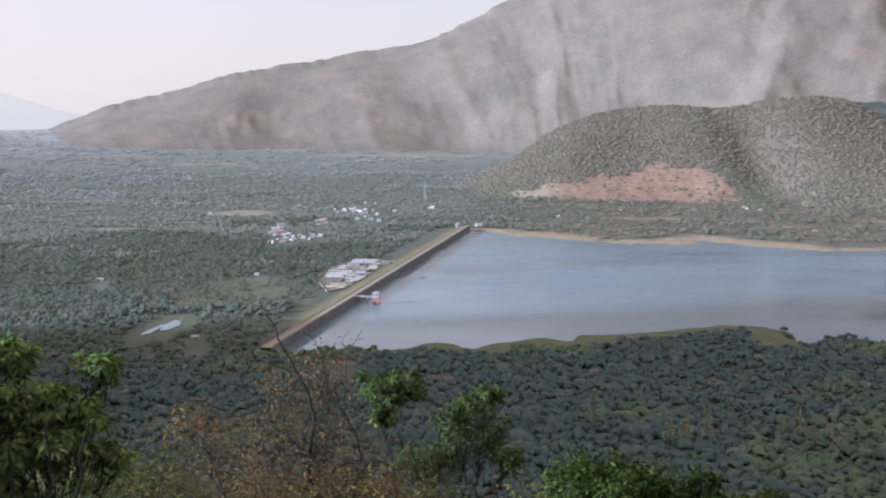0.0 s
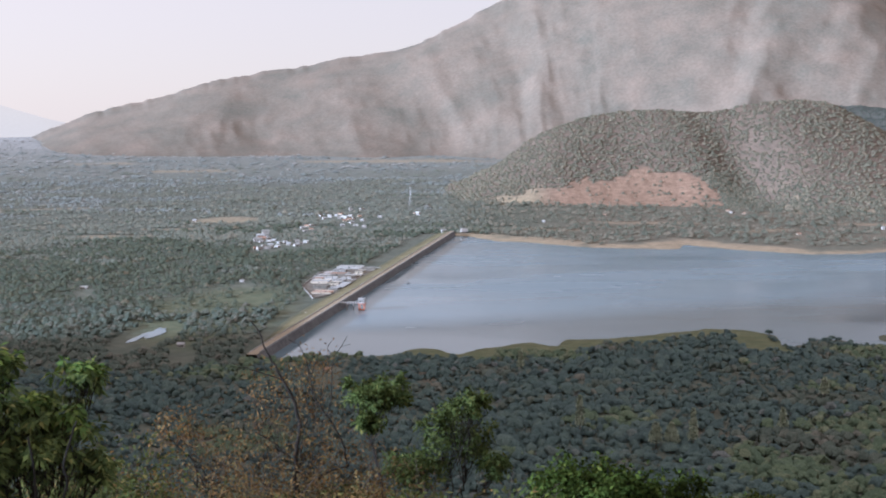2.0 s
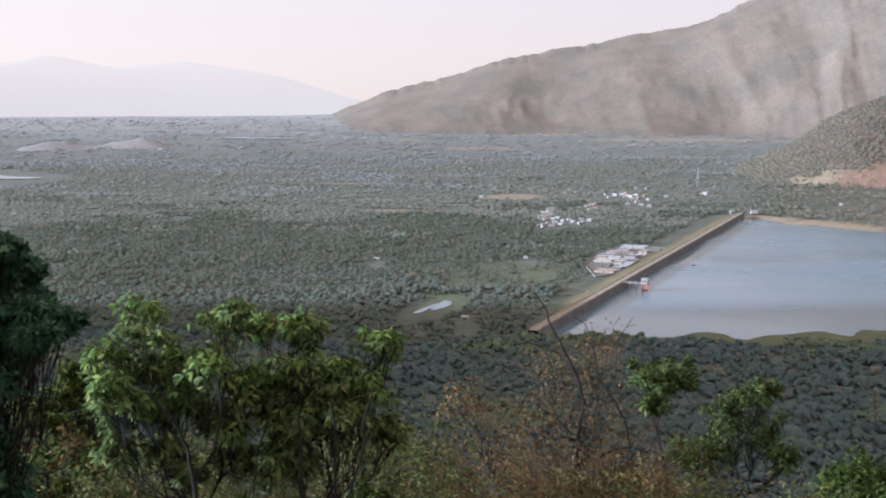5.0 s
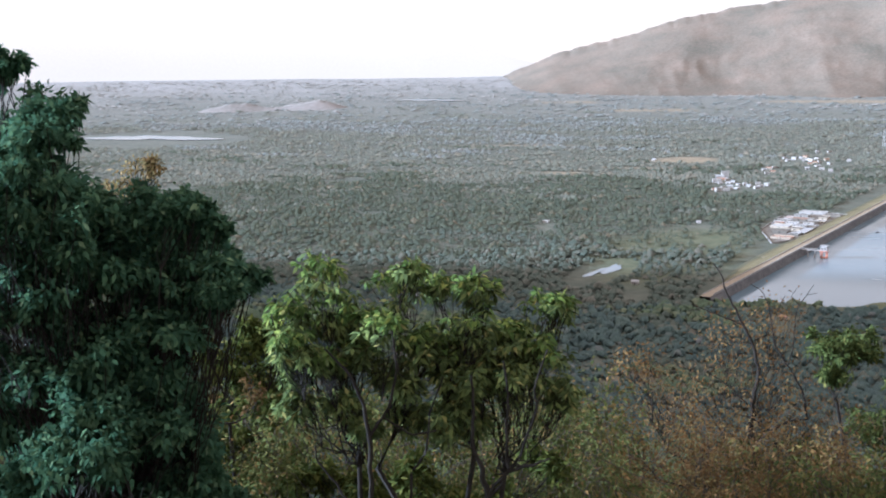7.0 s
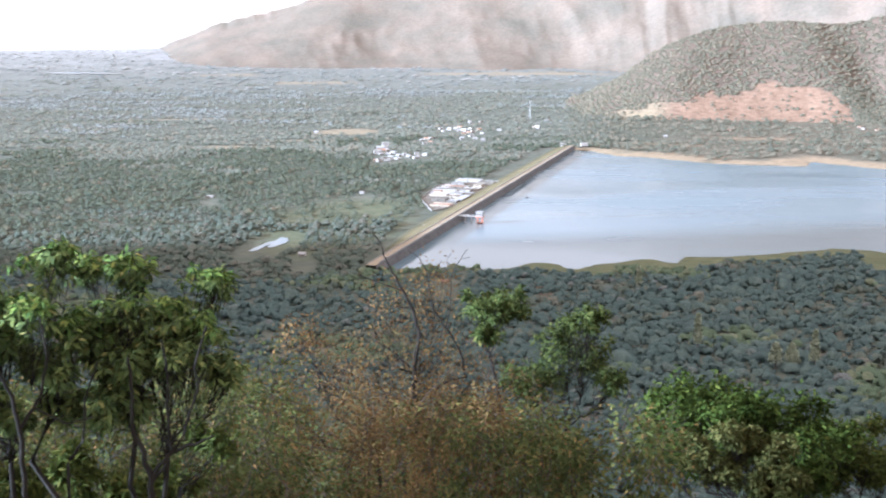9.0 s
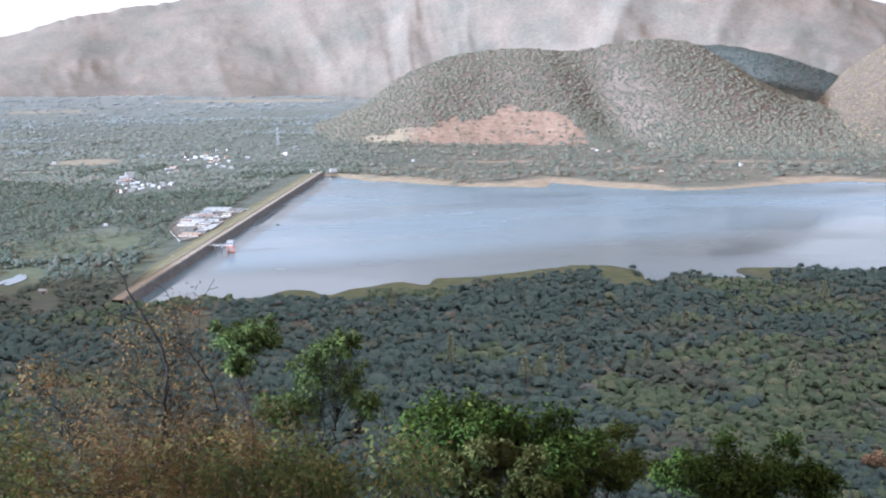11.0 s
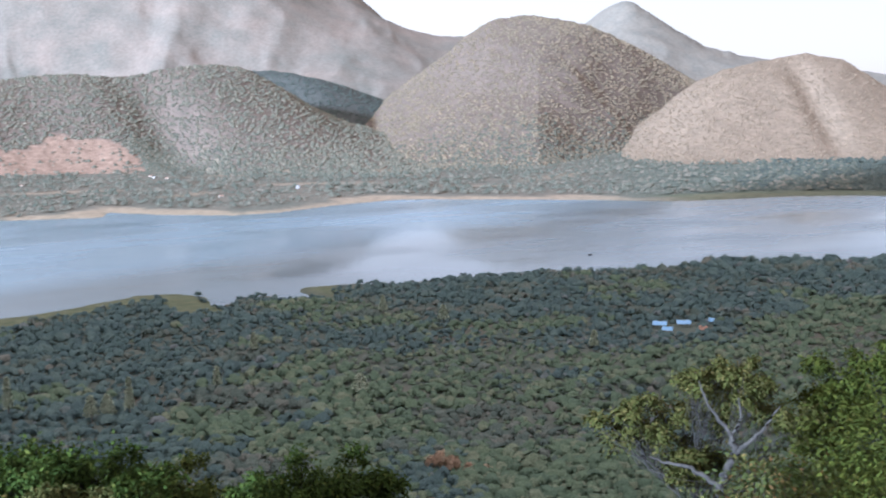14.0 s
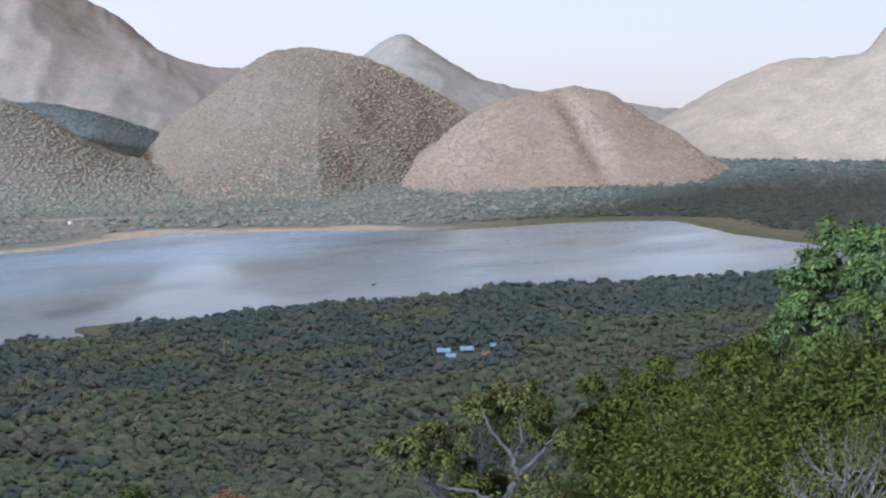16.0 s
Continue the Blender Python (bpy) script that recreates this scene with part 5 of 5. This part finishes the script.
tree("tree", "slender tree with drooping yellow-green leaves and bare forked stems", [(x, y, z, r * 1.15) for x, y, z, r in MANGO], L_LEAF, (0.12, 0.044), 340, 22, 0.55, 0.045, base=(-5.5, 12.9), stems=4,
     forks_at=[(-6.2, 12.5, 135.2), (-5.8, 12.7, 135.6), (-4.9, 13.1, 135.4), (-4.6, 13.3, 135.0)], limb=0.3, rosette=18, young=L_MANGO,
     boughs=[[(-4.55, 12.39, 134.47, 0.041), (-4.51, 12.41, 135.03, 0.037), (-4.58, 12.38, 135.38, 0.030), (-4.68, 12.34, 135.72, 0.023), (-4.65, 12.35, 136.13, 0.019), (-4.68, 12.34, 136.5, 0.014)],
             [(-4.51, 12.41, 135.03, 0.028), (-4.28, 12.49, 135.36, 0.023), (-4.3, 12.48, 135.79, 0.019), (-4.27, 12.49, 136.2, 0.015), (-4.33, 12.47, 136.67, 0.011)],
             [(-4.28, 12.49, 135.35, 0.022), (-4.0, 12.58, 135.43, 0.019), (-3.82, 12.64, 135.5, 0.011)],
             [(-4.52, 12.4, 134.96, 0.025), (-4.16, 12.53, 135.51, 0.019), (-3.95, 12.59, 136.13, 0.015), (-4.0, 12.58, 136.33, 0.013), (-3.85, 12.63, 136.8, 0.010)],
             [(-5.78, 11.87, 134.51, 0.033), (-5.74, 11.88, 135.14, 0.030), (-5.77, 11.87, 135.69, 0.028), (-5.81, 11.85, 136.17, 0.022), (-5.97, 11.78, 136.56, 0.017), (-6.2, 11.65, 136.85, 0.011)],
             [(-5.76, 11.88, 135.79, 0.022), (-5.54, 11.98, 136.16, 0.018), (-5.47, 12.01, 136.62, 0.014), (-5.51, 12.0, 137.03, 0.010)],
             [(-5.34, 12.07, 134.7, 0.019), (-5.34, 12.07, 135.31, 0.017), (-5.17, 12.15, 135.58, 0.014), (-5.12, 12.16, 136.07, 0.011), (-4.98, 12.23, 136.48, 0.008)],
             [(-5.88, 11.82, 134.73, 0.017), (-6.11, 11.7, 135.23, 0.014), (-6.3, 11.6, 135.51, 0.011), (-6.32, 11.59, 135.72, 0.008)],
             [(-5.62, 11.95, 136.01, 0.011), (-5.32, 12.08, 135.79, 0.011), (-5.05, 12.2, 135.84, 0.009)]])
tree("shrub", "green leafy shrub under the slender tree", [(-7.2, 14.7, 134.1, 0.5), (-6.0, 14.0, 134.5, 0.46), (-8.0, 14.5, 134.1, 0.51), (-5.3, 15.3, 133.9, 0.5), (-4.5, 15.0, 134.6, 0.4), (-5.5, 14.1, 134.2, 0.47)],
     L_GREEN, (0.13, 0.05), 900, 22, 0.3, 0.06, category="shrub", stems=2, core=0.5)
DARK = [(-7.8, 8.8, 139.5, 0.62), (-7.2, 8.4, 138.9, 0.63), (-7.8, 8.5, 138.3, 0.78), (-7.3, 9.2, 138.3, 0.62), (-6.8, 9.3, 138.0, 0.56), (-6.5, 9.9, 138.2, 0.34), (-6.1, 9.0, 138.7, 0.24),
        (-6.8, 9.4, 137.6, 0.51), (-6.9, 8.6, 137.5, 0.65), (-8.0, 8.8, 137.1, 0.82), (-6.9, 9.5, 136.8, 0.46), (-6.4, 8.2, 136.8, 0.57), (-6.9, 7.9, 136.7, 0.78), (-5.7, 8.9, 138.0, 0.18), (-8.0, 8.8, 140.0, 0.28),
        (-6.6, 9.2, 136.2, 0.65), (-7.3, 9.0, 136.0, 0.8), (-6.3, 9.6, 135.6, 0.55), (-6.9, 9.0, 135.2, 0.8), (-6.0, 9.3, 134.9, 0.5), (-7.8, 8.8, 136.3, 0.8), (-6.7, 8.9, 136.9, 0.55), (-6.5, 9.0, 136.0, 0.55), (-7.2, 9.1, 137.1, 0.6), (-6.1, 9.2, 135.5, 0.5)]
DARK += [(-7.2, 8.4, 139.3, 0.50), (-7.2, 8.2, 138.8, 0.60), (-7.0, 8.7, 138.7, 0.50), (-6.6, 8.8, 138.5, 0.55), (-7.1, 8.3, 138.3, 0.60), (-6.9, 8.7, 138.1, 0.60), (-6.6, 9.2, 138.2, 0.50), (-7.4, 8.5, 137.8, 0.60), (-7.1, 8.8, 137.6, 0.60), (-6.5, 8.9, 137.7, 0.55), (-6.3, 9.2, 137.8, 0.45), (-7.2, 8.3, 137.3, 0.60), (-6.8, 8.6, 137.1, 0.60),
         (-6.4, 8.9, 137.2, 0.50), (-6.0, 9.2, 138.2, 0.35), (-6.4, 9.4, 138.5, 0.40), (-6.0, 9.6, 138.0, 0.28), (-7.4, 8.5, 136.7, 0.60), (-7.0, 8.9, 136.5, 0.60), (-6.4, 9.0, 136.7, 0.50), (-7.3, 8.3, 136.2, 0.60), (-6.8, 8.9, 135.9, 0.60), (-6.3, 9.3, 135.8, 0.50), (-7.8, 8.2, 138.0, 0.60), (-7.8, 8.2, 137.2, 0.60), (-7.5, 8.0, 138.8, 0.60)]
tree("tree", "dense dark green tree with small leaves close by", [(x - 0.1, y, z, r) for x, y, z, r in DARK], L_SHADE, (0.085, 0.042), 3600, 8, 0.35, 0.1, base=(-8.2, 8.6), core=0.7, limb=0.1)
tree("shrub", "yellowed shrub top behind the dark tree", [(-7.8, 10.5, 138.9, 0.25), (-8.0, 10.5, 138.7, 0.25), (-7.6, 10.5, 139.0, 0.11)], L_STRAW, (0.08, 0.025), 160, 14, 0.4, 0.05, category="shrub")
tree("tree", "round green tree crowns down the slope", [(-25.2, 41.0, 128.7, 1.42), (-23.7, 41.3, 128.9, 1.17), (-25.7, 40.0, 127.9, 1.41), (-24.6, 41.7, 127.1, 1.68), (-23.3, 42.4, 127.5, 0.96), (-26.4, 42.0, 125.8, 1.49)],
     L_GREEN, (0.26, 0.13), 1700, 30, 0.2, 0.2, core=0.75)
tree("shrub", "green and rust-tinged brush on the slope", [(-9.5, 15.8, 134.6, 0.46), (-10.1, 16.1, 133.9, 0.76), (-10.5, 15.7, 133.4, 0.86), (-9.5, 16.6, 133.5, 0.58), (-9.5, 15.8, 133.3, 0.75)], L_GREEN, (0.12, 0.05), 1300, 26, 0.3, 0.06, category="shrub", core=0.6)
tree("shrub", "small orange-leaved shrub on the slope", [(-9.7, 14.4, 135.2, 0.19), (-9.5, 15.6, 134.9, 0.3)], L_RUST, (0.09, 0.04), 200, 12, 0.3, 0.04, category="shrub")
DRY = [(-3.6, 28.0, 133.5, 0.97), (-2.8, 28.4, 133.7, 0.84), (-4.1, 28.0, 132.3, 1.27), (-2.8, 27.1, 132.5, 1.22), (-5.3, 27.2, 132.1, 0.97), (-5.6, 25.5, 133.2, 0.65), (-1.9, 28.0, 131.9, 1.12), (-4.2, 26.9, 131.4, 1.24), (-2.7, 26.2, 131.6, 1.2), (-5.7, 25.0, 131.9, 0.77)]
tree("tree", "half-bare withered tree with sparse rust-brown leaves", DRY, L_DRYRUST, (0.1, 0.04), 420, 30, 0.3, 0.07, bark=M_BARK, base=(-3.4, 27.2),
     stems=2, fill=0.9, limb=0.4,
     boughs=[[(-3.01, 27.13, 130.79, 0.06), (-3.18, 27.11, 131.49, 0.056), (-3.17, 27.12, 132.18, 0.051), (-3.14, 27.12, 132.48, 0.047), (-3.04, 27.13, 132.93, 0.043), (-3.11, 27.12, 133.4, 0.038), (-3.27, 27.1, 133.82, 0.034), (-3.46, 27.08, 134.16, 0.029), (-3.65, 27.06, 134.53, 0.025), (-3.85, 27.03, 134.91, 0.021), (-3.92, 27.02, 135.24, 0.016), (-4.12, 26.99, 135.5, 0.012)],
             [(-3.46, 27.08, 134.09, 0.02), (-3.82, 27.03, 134.24, 0.016), (-4.21, 26.97, 134.38, 0.012), (-4.58, 26.91, 134.53, 0.008)],
             [(-3.16, 27.12, 132.11, 0.025), (-3.46, 27.08, 132.39, 0.02), (-3.78, 27.04, 132.68, 0.015), (-4.09, 26.99, 132.87, 0.01)],
             [(-2.48, 27.19, 131.05, 0.045), (-2.8, 27.16, 131.68, 0.034), (-3.2, 27.11, 131.9, 0.023), (-3.59, 27.06, 131.96, 0.012)],
             [(-2.74, 27.16, 131.54, 0.04), (-2.6, 27.18, 131.72, 0.032), (-2.31, 27.2, 131.88, 0.024), (-1.91, 27.23, 131.95, 0.016)],
             [(-1.93, 27.23, 131.94, 0.026), (-2.06, 27.22, 132.56, 0.024), (-2.26, 27.21, 132.97, 0.021), (-2.46, 27.19, 133.25, 0.019), (-2.72, 27.16, 133.67, 0.017), (-2.78, 27.16, 134.07, 0.014), (-2.86, 27.15, 134.55, 0.012), (-3.02, 27.13, 134.89, 0.009), (-3.28, 27.1, 135.05, 0.007)],
             [(-2.4, 27.19, 133.2, 0.014), (-2.29, 27.2, 133.66, 0.012), (-2.29, 27.2, 134.2, 0.011), (-2.23, 27.21, 134.6, 0.009), (-2.05, 27.22, 134.84, 0.008), (-1.91, 27.23, 135.08, 0.006)],
             [(-2.23, 27.21, 134.6, 0.007), (-2.39, 27.2, 134.8, 0.006), (-2.28, 27.2, 134.98, 0.005)],
             [(-2.05, 27.22, 134.84, 0.006), (-1.83, 27.24, 134.89, 0.005)],
             [(-2.78, 27.16, 134.07, 0.009), (-2.65, 27.17, 134.5, 0.007), (-2.52, 27.18, 134.8, 0.005)],
             [(-1.94, 27.23, 131.04, 0.03), (-1.56, 27.26, 131.28, 0.021), (-1.13, 27.28, 131.36, 0.012)],
             [(-3.24, 27.11, 133.65, 0.014), (-3.5, 27.07, 133.69, 0.01), (-3.82, 27.03, 133.64, 0.006)]])
tree("tree", "thin-stemmed tree with a small tufted green crown", [(-1.2, 25.7, 133.9, 0.79), (-1.6, 26.4, 133.8, 0.58), (-1.0, 26.6, 133.9, 0.58), (-1.3, 25.3, 133.5, 0.31)], L_TUFT, (0.12, 0.05), 1500, 26, 0.15, 0.05, core=0.4)
tree("tree", "young green tree with feathery foliage on the slope", [(0.6, 30.3, 132.4, 0.94), (1.0, 28.9, 133.1, 0.62), (0.4, 30.5, 131.6, 0.95), (-0.3, 29.6, 131.2, 1.11), (1.1, 30.9, 131.6, 0.96), (-0.5, 31.2, 130.9, 0.88), (1.8, 30.0, 131.1, 0.56)],
     L_TUFT, (0.14, 0.055), 1100, 26, 0.2, 0.1, core=0.45)
tree("tree", "broad dark green tree crown below the outlook", [(8.0, 41.9, 126.6, 2.07), (6.6, 43.8, 126.4, 2.15), (5.2, 43.0, 126.1, 1.80), (9.7, 43.5, 125.5, 1.86), (4.5, 44.4, 124.8, 1.87), (6.6, 41.2, 125.5, 2.63), (9.6, 40.3, 125.4, 2.04), (9.2, 44.9, 123.8, 2.57)],
     L_DARK, (0.22, 0.11), 3000, 40, 0.15, 0.25, core=0.72)
tree("tree", "yellow-green young crown before a broad dark tree", [(5.1, 37.1, 126.7, 0.75), (6.2, 37.0, 127.2, 0.80), (7.3, 36.8, 126.9, 0.80), (6.0, 37.0, 126.0, 1.00), (7.9, 36.7, 126.0, 0.90), (7.0, 36.8, 125.7, 1.00)], L_NEWLEAF, (0.2, 0.09), 2400, 34, 0.2, 0.14, core=0.68)
tree("tree", "bright green small tree beside darker crowns", [(12.5, 45.7, 123.8, 1.8), (11.8, 45.8, 123.1, 1.51), (14.0, 47.4, 122.4, 1.42)], L_GREEN, (0.2, 0.1), 2600, 36, 0.2, 0.15, core=0.7)
tree("tree", "dark green flat-topped tree crowns down the slope", [(19.6, 50.2, 121.1, 2.58), (18.5, 52.7, 120.0, 2.14), (21.6, 49.4, 121.3, 2.23), (23.4, 49.5, 120.2, 1.93), (20.0, 48.2, 120.9, 2.34)], L_DARK, (0.24, 0.12), 3000, 40, 0.15, 0.25, core=0.72)
tree("tree", "low spreading olive tree with twisted grey boughs", [(26.6, 29.0, 129.4, 1.7), (25.4, 29.9, 129.0, 1.5), (26.3, 27.6, 130.3, 1.2), (23.6, 29.7, 128.7, 1.5), (24.8, 28.4, 130.6, 1.1), (25.6, 29.1, 127.6, 1.5), (27.4, 27.4, 129.2, 1.2), (22.9, 29.6, 129.4, 1.0), (24.4, 28.2, 127.6, 1.0)],
     L_OLIVE, (0.14, 0.07), 3000, 26, 0.25, 0.2, bark=M_GREYBARK, base=(24.1, 27.0), core=0.6, limb=0.25,
     boughs=[[(24.09, 27.02, 126.32, 0.165), (24.32, 26.82, 127.36, 0.149), (24.46, 26.68, 128.05, 0.132), (24.66, 26.5, 128.72, 0.110), (24.55, 26.6, 129.29, 0.083)],
             [(24.66, 26.5, 128.72, 0.088), (24.91, 26.27, 129.06, 0.072), (25.2, 25.99, 129.45, 0.055), (25.39, 25.8, 129.89, 0.033), (25.58, 25.62, 130.3, 0.017)],
             [(24.55, 26.6, 129.29, 0.072), (24.21, 26.91, 129.85, 0.055), (23.92, 27.17, 130.49, 0.039), (23.81, 27.27, 130.96, 0.017)],
             [(24.44, 26.7, 127.49, 0.094), (23.95, 27.15, 127.94, 0.077), (23.52, 27.52, 128.24, 0.061), (23.03, 27.93, 128.29, 0.044), (22.7, 28.2, 128.47, 0.022)],
             [(24.53, 26.62, 129.26, 0.055), (24.77, 26.4, 129.82, 0.039), (24.69, 26.47, 130.48, 0.022)]])
tree("tree", "rounded green tree on the steep slope", [(31.7, 28.6, 129.4, 1.68), (32.6, 27.3, 129.9, 1.67), (31.8, 28.7, 127.6, 1.92), (32.3, 30.5, 127.6, 1.33), (32.6, 26.9, 128.3, 1.68), (30.8, 28.3, 126.6, 1.68)], L_YGREEN, (0.18, 0.09), 4200, 44, 0.2, 0.25, core=0.74)
tree("tree", "yellow-green leafy tree on the steep slope", [(31.3, 23.7, 131.3, 1.54), (30.1, 21.6, 132.4, 1.26), (29.5, 22.8, 130.1, 1.66), (33.0, 23.4, 129.7, 1.79), (30.0, 23.8, 128.3, 1.72), (31.2, 22.5, 128.5, 1.53)], L_YGREEN, (0.16, 0.08), 4200, 40, 0.2, 0.25, core=0.74)
tree("tree", "dense green tree at the slope's shoulder", [(24.3, 14.9, 134.2, 1.25), (25.4, 15.8, 132.5, 1.47), (26.4, 15.3, 135.0, 1.03), (23.9, 15.5, 133.5, 1.12), (26.6, 15.3, 133.0, 1.35), (25.5, 17.1, 131.4, 1.22)], L_GREEN, (0.14, 0.07), 4200, 44, 0.2, 0.2, core=0.74)
tree("tree", "upright dark green tree above the slope", [(27.1, 17.7, 135.8, 0.86), (28.4, 17.8, 136.5, 0.8), (28.5, 17.0, 135.9, 0.96), (27.8, 18.8, 134.2, 0.81), (27.7, 17.9, 134.4, 0.96), (28.7, 17.6, 134.9, 0.97), (29.1, 17.1, 136.6, 0.65), (26.8, 18.0, 135.1, 0.47)],
     L_TUFT, (0.17, 0.08), 2600, 30, 0.2, 0.1, core=0.5)
tree("shrub", "withered brush with pale dead branches", [(20.0, 12.2, 133.3, 1.04), (20.5, 13.5, 132.5, 0.73), (21.8, 12.5, 133.1, 0.99)], L_OLIVE, (0.09, 0.035), 700, 34, 0.3, 0.12, bark=M_PALEBARK, category="shrub")

# low brush that covers the slope under the trees
def brush(name, label, mat, n, a0, a1, r0, r1, e0, e1, size, per, rise=0.0, leaf=0.12, shell=0.4, twigs=3):
    a, r = np.radians(a0 + (a1 - a0) * rng.random(n)), r0 + (r1 - r0) * rng.random(n)
    e = np.radians(e0 + (e1 + rise * (np.degrees(a) - a0) / (a1 - a0) - e0) * rng.random(n) ** 0.7)
    c = np.stack([r * np.sin(a), r * np.cos(a), EYE_Z + r * np.tan(e)], -1)
    k = rng.integers(0, n, n * per)
    q = rng.normal(size=(n * per, 3))
    q /= np.linalg.norm(q, axis=1, keepdims=True)
    lump = 0.55 + 0.95 * rng.random(n) ** 1.6
    p = c[k] + q * (size * lump[k])[:, None] * (shell + (1.1 - shell) * rng.random((n * per, 1))) * (r[k] / 20)[:, None]
    v, f, nm = leaves(p, q + rng.normal(size=q.shape) * 0.6 - (0, 0, 0.3), leaf * r[k] / 20, leaf * 0.45 * r[k] / 20, out=q)
    tw = []
    for _ in range(max(4, int(n * twigs))):
        i = rng.integers(0, n)
        d = rng.normal(size=3) * (0.5, 0.5, 0.3) + (0, 0, 0.75)
        tw.append(bend(c[i] - d * size * 1.4, c[i] + d * size * (0.6 + rng.random()) * r[i] / 20, 0, 0.011 * r[i] / 20, 0.003 * r[i] / 20, 6, 0.12))
    tv, tf = tubes(tw, 4)
    me = np_mesh(name, np.concatenate([v, tv]), np.concatenate([f, tf + len(v)]), [mat, M_TWIG], True)
    me.normals_split_custom_set_from_vertices(np.concatenate([nm, np.zeros((len(tv), 3))]))
    me.polygons.foreach_set("material_index", np.r_[np.zeros(len(f), np.int32), np.ones(len(tf), np.int32)])
    return tagged(new(name, me), label, "brush", kind="stuff")


brush("undergrowth", "tangled green brush covering the steep slope", L_BRUSH, 230, -44, -13, 16, 26, -25, -16.2, 0.62, 270, leaf=0.1)
brush("undergrowth", "withered brown brush covering the steep slope", L_RUST, 64, -18, -1, 20, 32, -24, -17.2, 0.6, 330, leaf=0.075)
brush("undergrowth", "thin rust-tinged brush round the withered tree", L_RUST, 30, -9.5, 0.5, 25, 31, -22, -17.2, 0.7, 200, leaf=0.07)
brush("undergrowth", "dull green brush covering the steep slope", L_BRUSH, 110, -20, 6, 22, 36, -25, -18.6, 0.6, 260)
brush("undergrowth", "olive and brown brush on the shoulder of the slope", L_OLIVE, 40, 41, 60, 26, 40, -26, -19.5, 0.7, 300)
brush("undergrowth", "green brush on the shoulder of the slope", L_BRUSH, 60, 42, 60, 24, 38, -26, -18.5, 0.7, 300)

brush("undergrowth", "yellow-green leafy canopy rising along the slope's shoulder", L_YGREEN, 42, 48, 61, 25, 36, -25, -18.0, 1.25, 1700, 5.6, 0.1, shell=0.72, twigs=0.2)
brush("undergrowth", "dark green leafy canopy along the slope's shoulder", L_GREEN, 24, 49.5, 61, 30, 40, -24, -17.8, 1.25, 1400, 5.2, 0.1, shell=0.72, twigs=0.2)

tree("tree", "withered rust-red tree among the forest", [(175, 326, 20, 2.6), (178, 324, 18.5, 2.2), (172, 327, 18.5, 2.4), (176, 324, 16.5, 2.6)], L_PINK, (0.7, 0.4), 700, 26, 0.2, 0.3, bark=M_PALEBARK)
tree("tree", "withered rust-red bushes among the forest", [(183, 322, 16, 2.0), (187, 318, 15.5, 2.2)], L_PINK, (0.7, 0.4), 600, 26, 0.2, 0.25, bark=M_PALEBARK)

# slender pale trees that stand out of the forest
for (x, y), hgt, wid in zip([(64, 489), (106, 461), (98, 464), (92, 466), (153, 496), (317, 588), (299, 631), (204, 455), (194, 564), (51, 643), (348, 483)], (11, 11, 7, 7, 7, 7, 8, 6, 7, 8, 7), (1.3, 1.3, 2.2, 2.0, 1.4, 2.2, 1.8, 2.6, 1.6, 1.4, 1.6)):
    z = float(land(np.array([x]), np.array([y]))[0])
    t = thing("tree", "slender pale green tree rising above the forest", "tree", pose(x, y, z) @ Matrix.Scale(1.6, 4), group="emergent trees")
    part("trunk", np_mesh("trunk", *tubes([[(0, 0, -0.3, 0.2), (0.2, 0, hgt * 0.5, 0.13), (0.1, 0.1, hgt * 0.95, 0.04)]], 6), M_PALEBARK), M_PALEBARK, t)
    n = 800
    hh = hgt * (0.3 + 0.7 * rng.random(n))
    rr = 1.25 * wid * (1.05 - hh / hgt) ** 0.6 * np.sqrt(rng.random(n))
    aa = rng.random(n) * 6.283
    p = np.stack([rr * np.cos(aa), rr * np.sin(aa), hh], -1)
    v, f, nm = leaves(p, rng.normal(size=(n, 3)), 0.55, 0.35, out=p * (1, 1, 0.15) + (0, 0, 0.4))
    crown = np_mesh("crown", v, f, L_PALE, True)
    crown.normals_split_custom_set_from_vertices(nm)
    part("crown", crown, L_PALE, t)

# snag on the spit
z = float(land(np.array([629.0]), np.array([718.0]))[0])
t = thing("tree", "lone small dark tree at the water's edge", "tree", pose(629, 716, max(z, -0.2)))
part("trunk", np_mesh("trunk", *tubes([[(0, 0, -0.5, 0.2), (0, 0, 2.4, 0.12)]], 6), M_BARK), M_BARK, t)
part("crown", np_mesh("crown", *leaves(rng.normal(size=(160, 3)) * (0.6, 0.6, 0.7) + (0, 0, 2.9), rng.normal(size=(160, 3)), 0.7, 0.45), L_DARK), L_DARK, t)
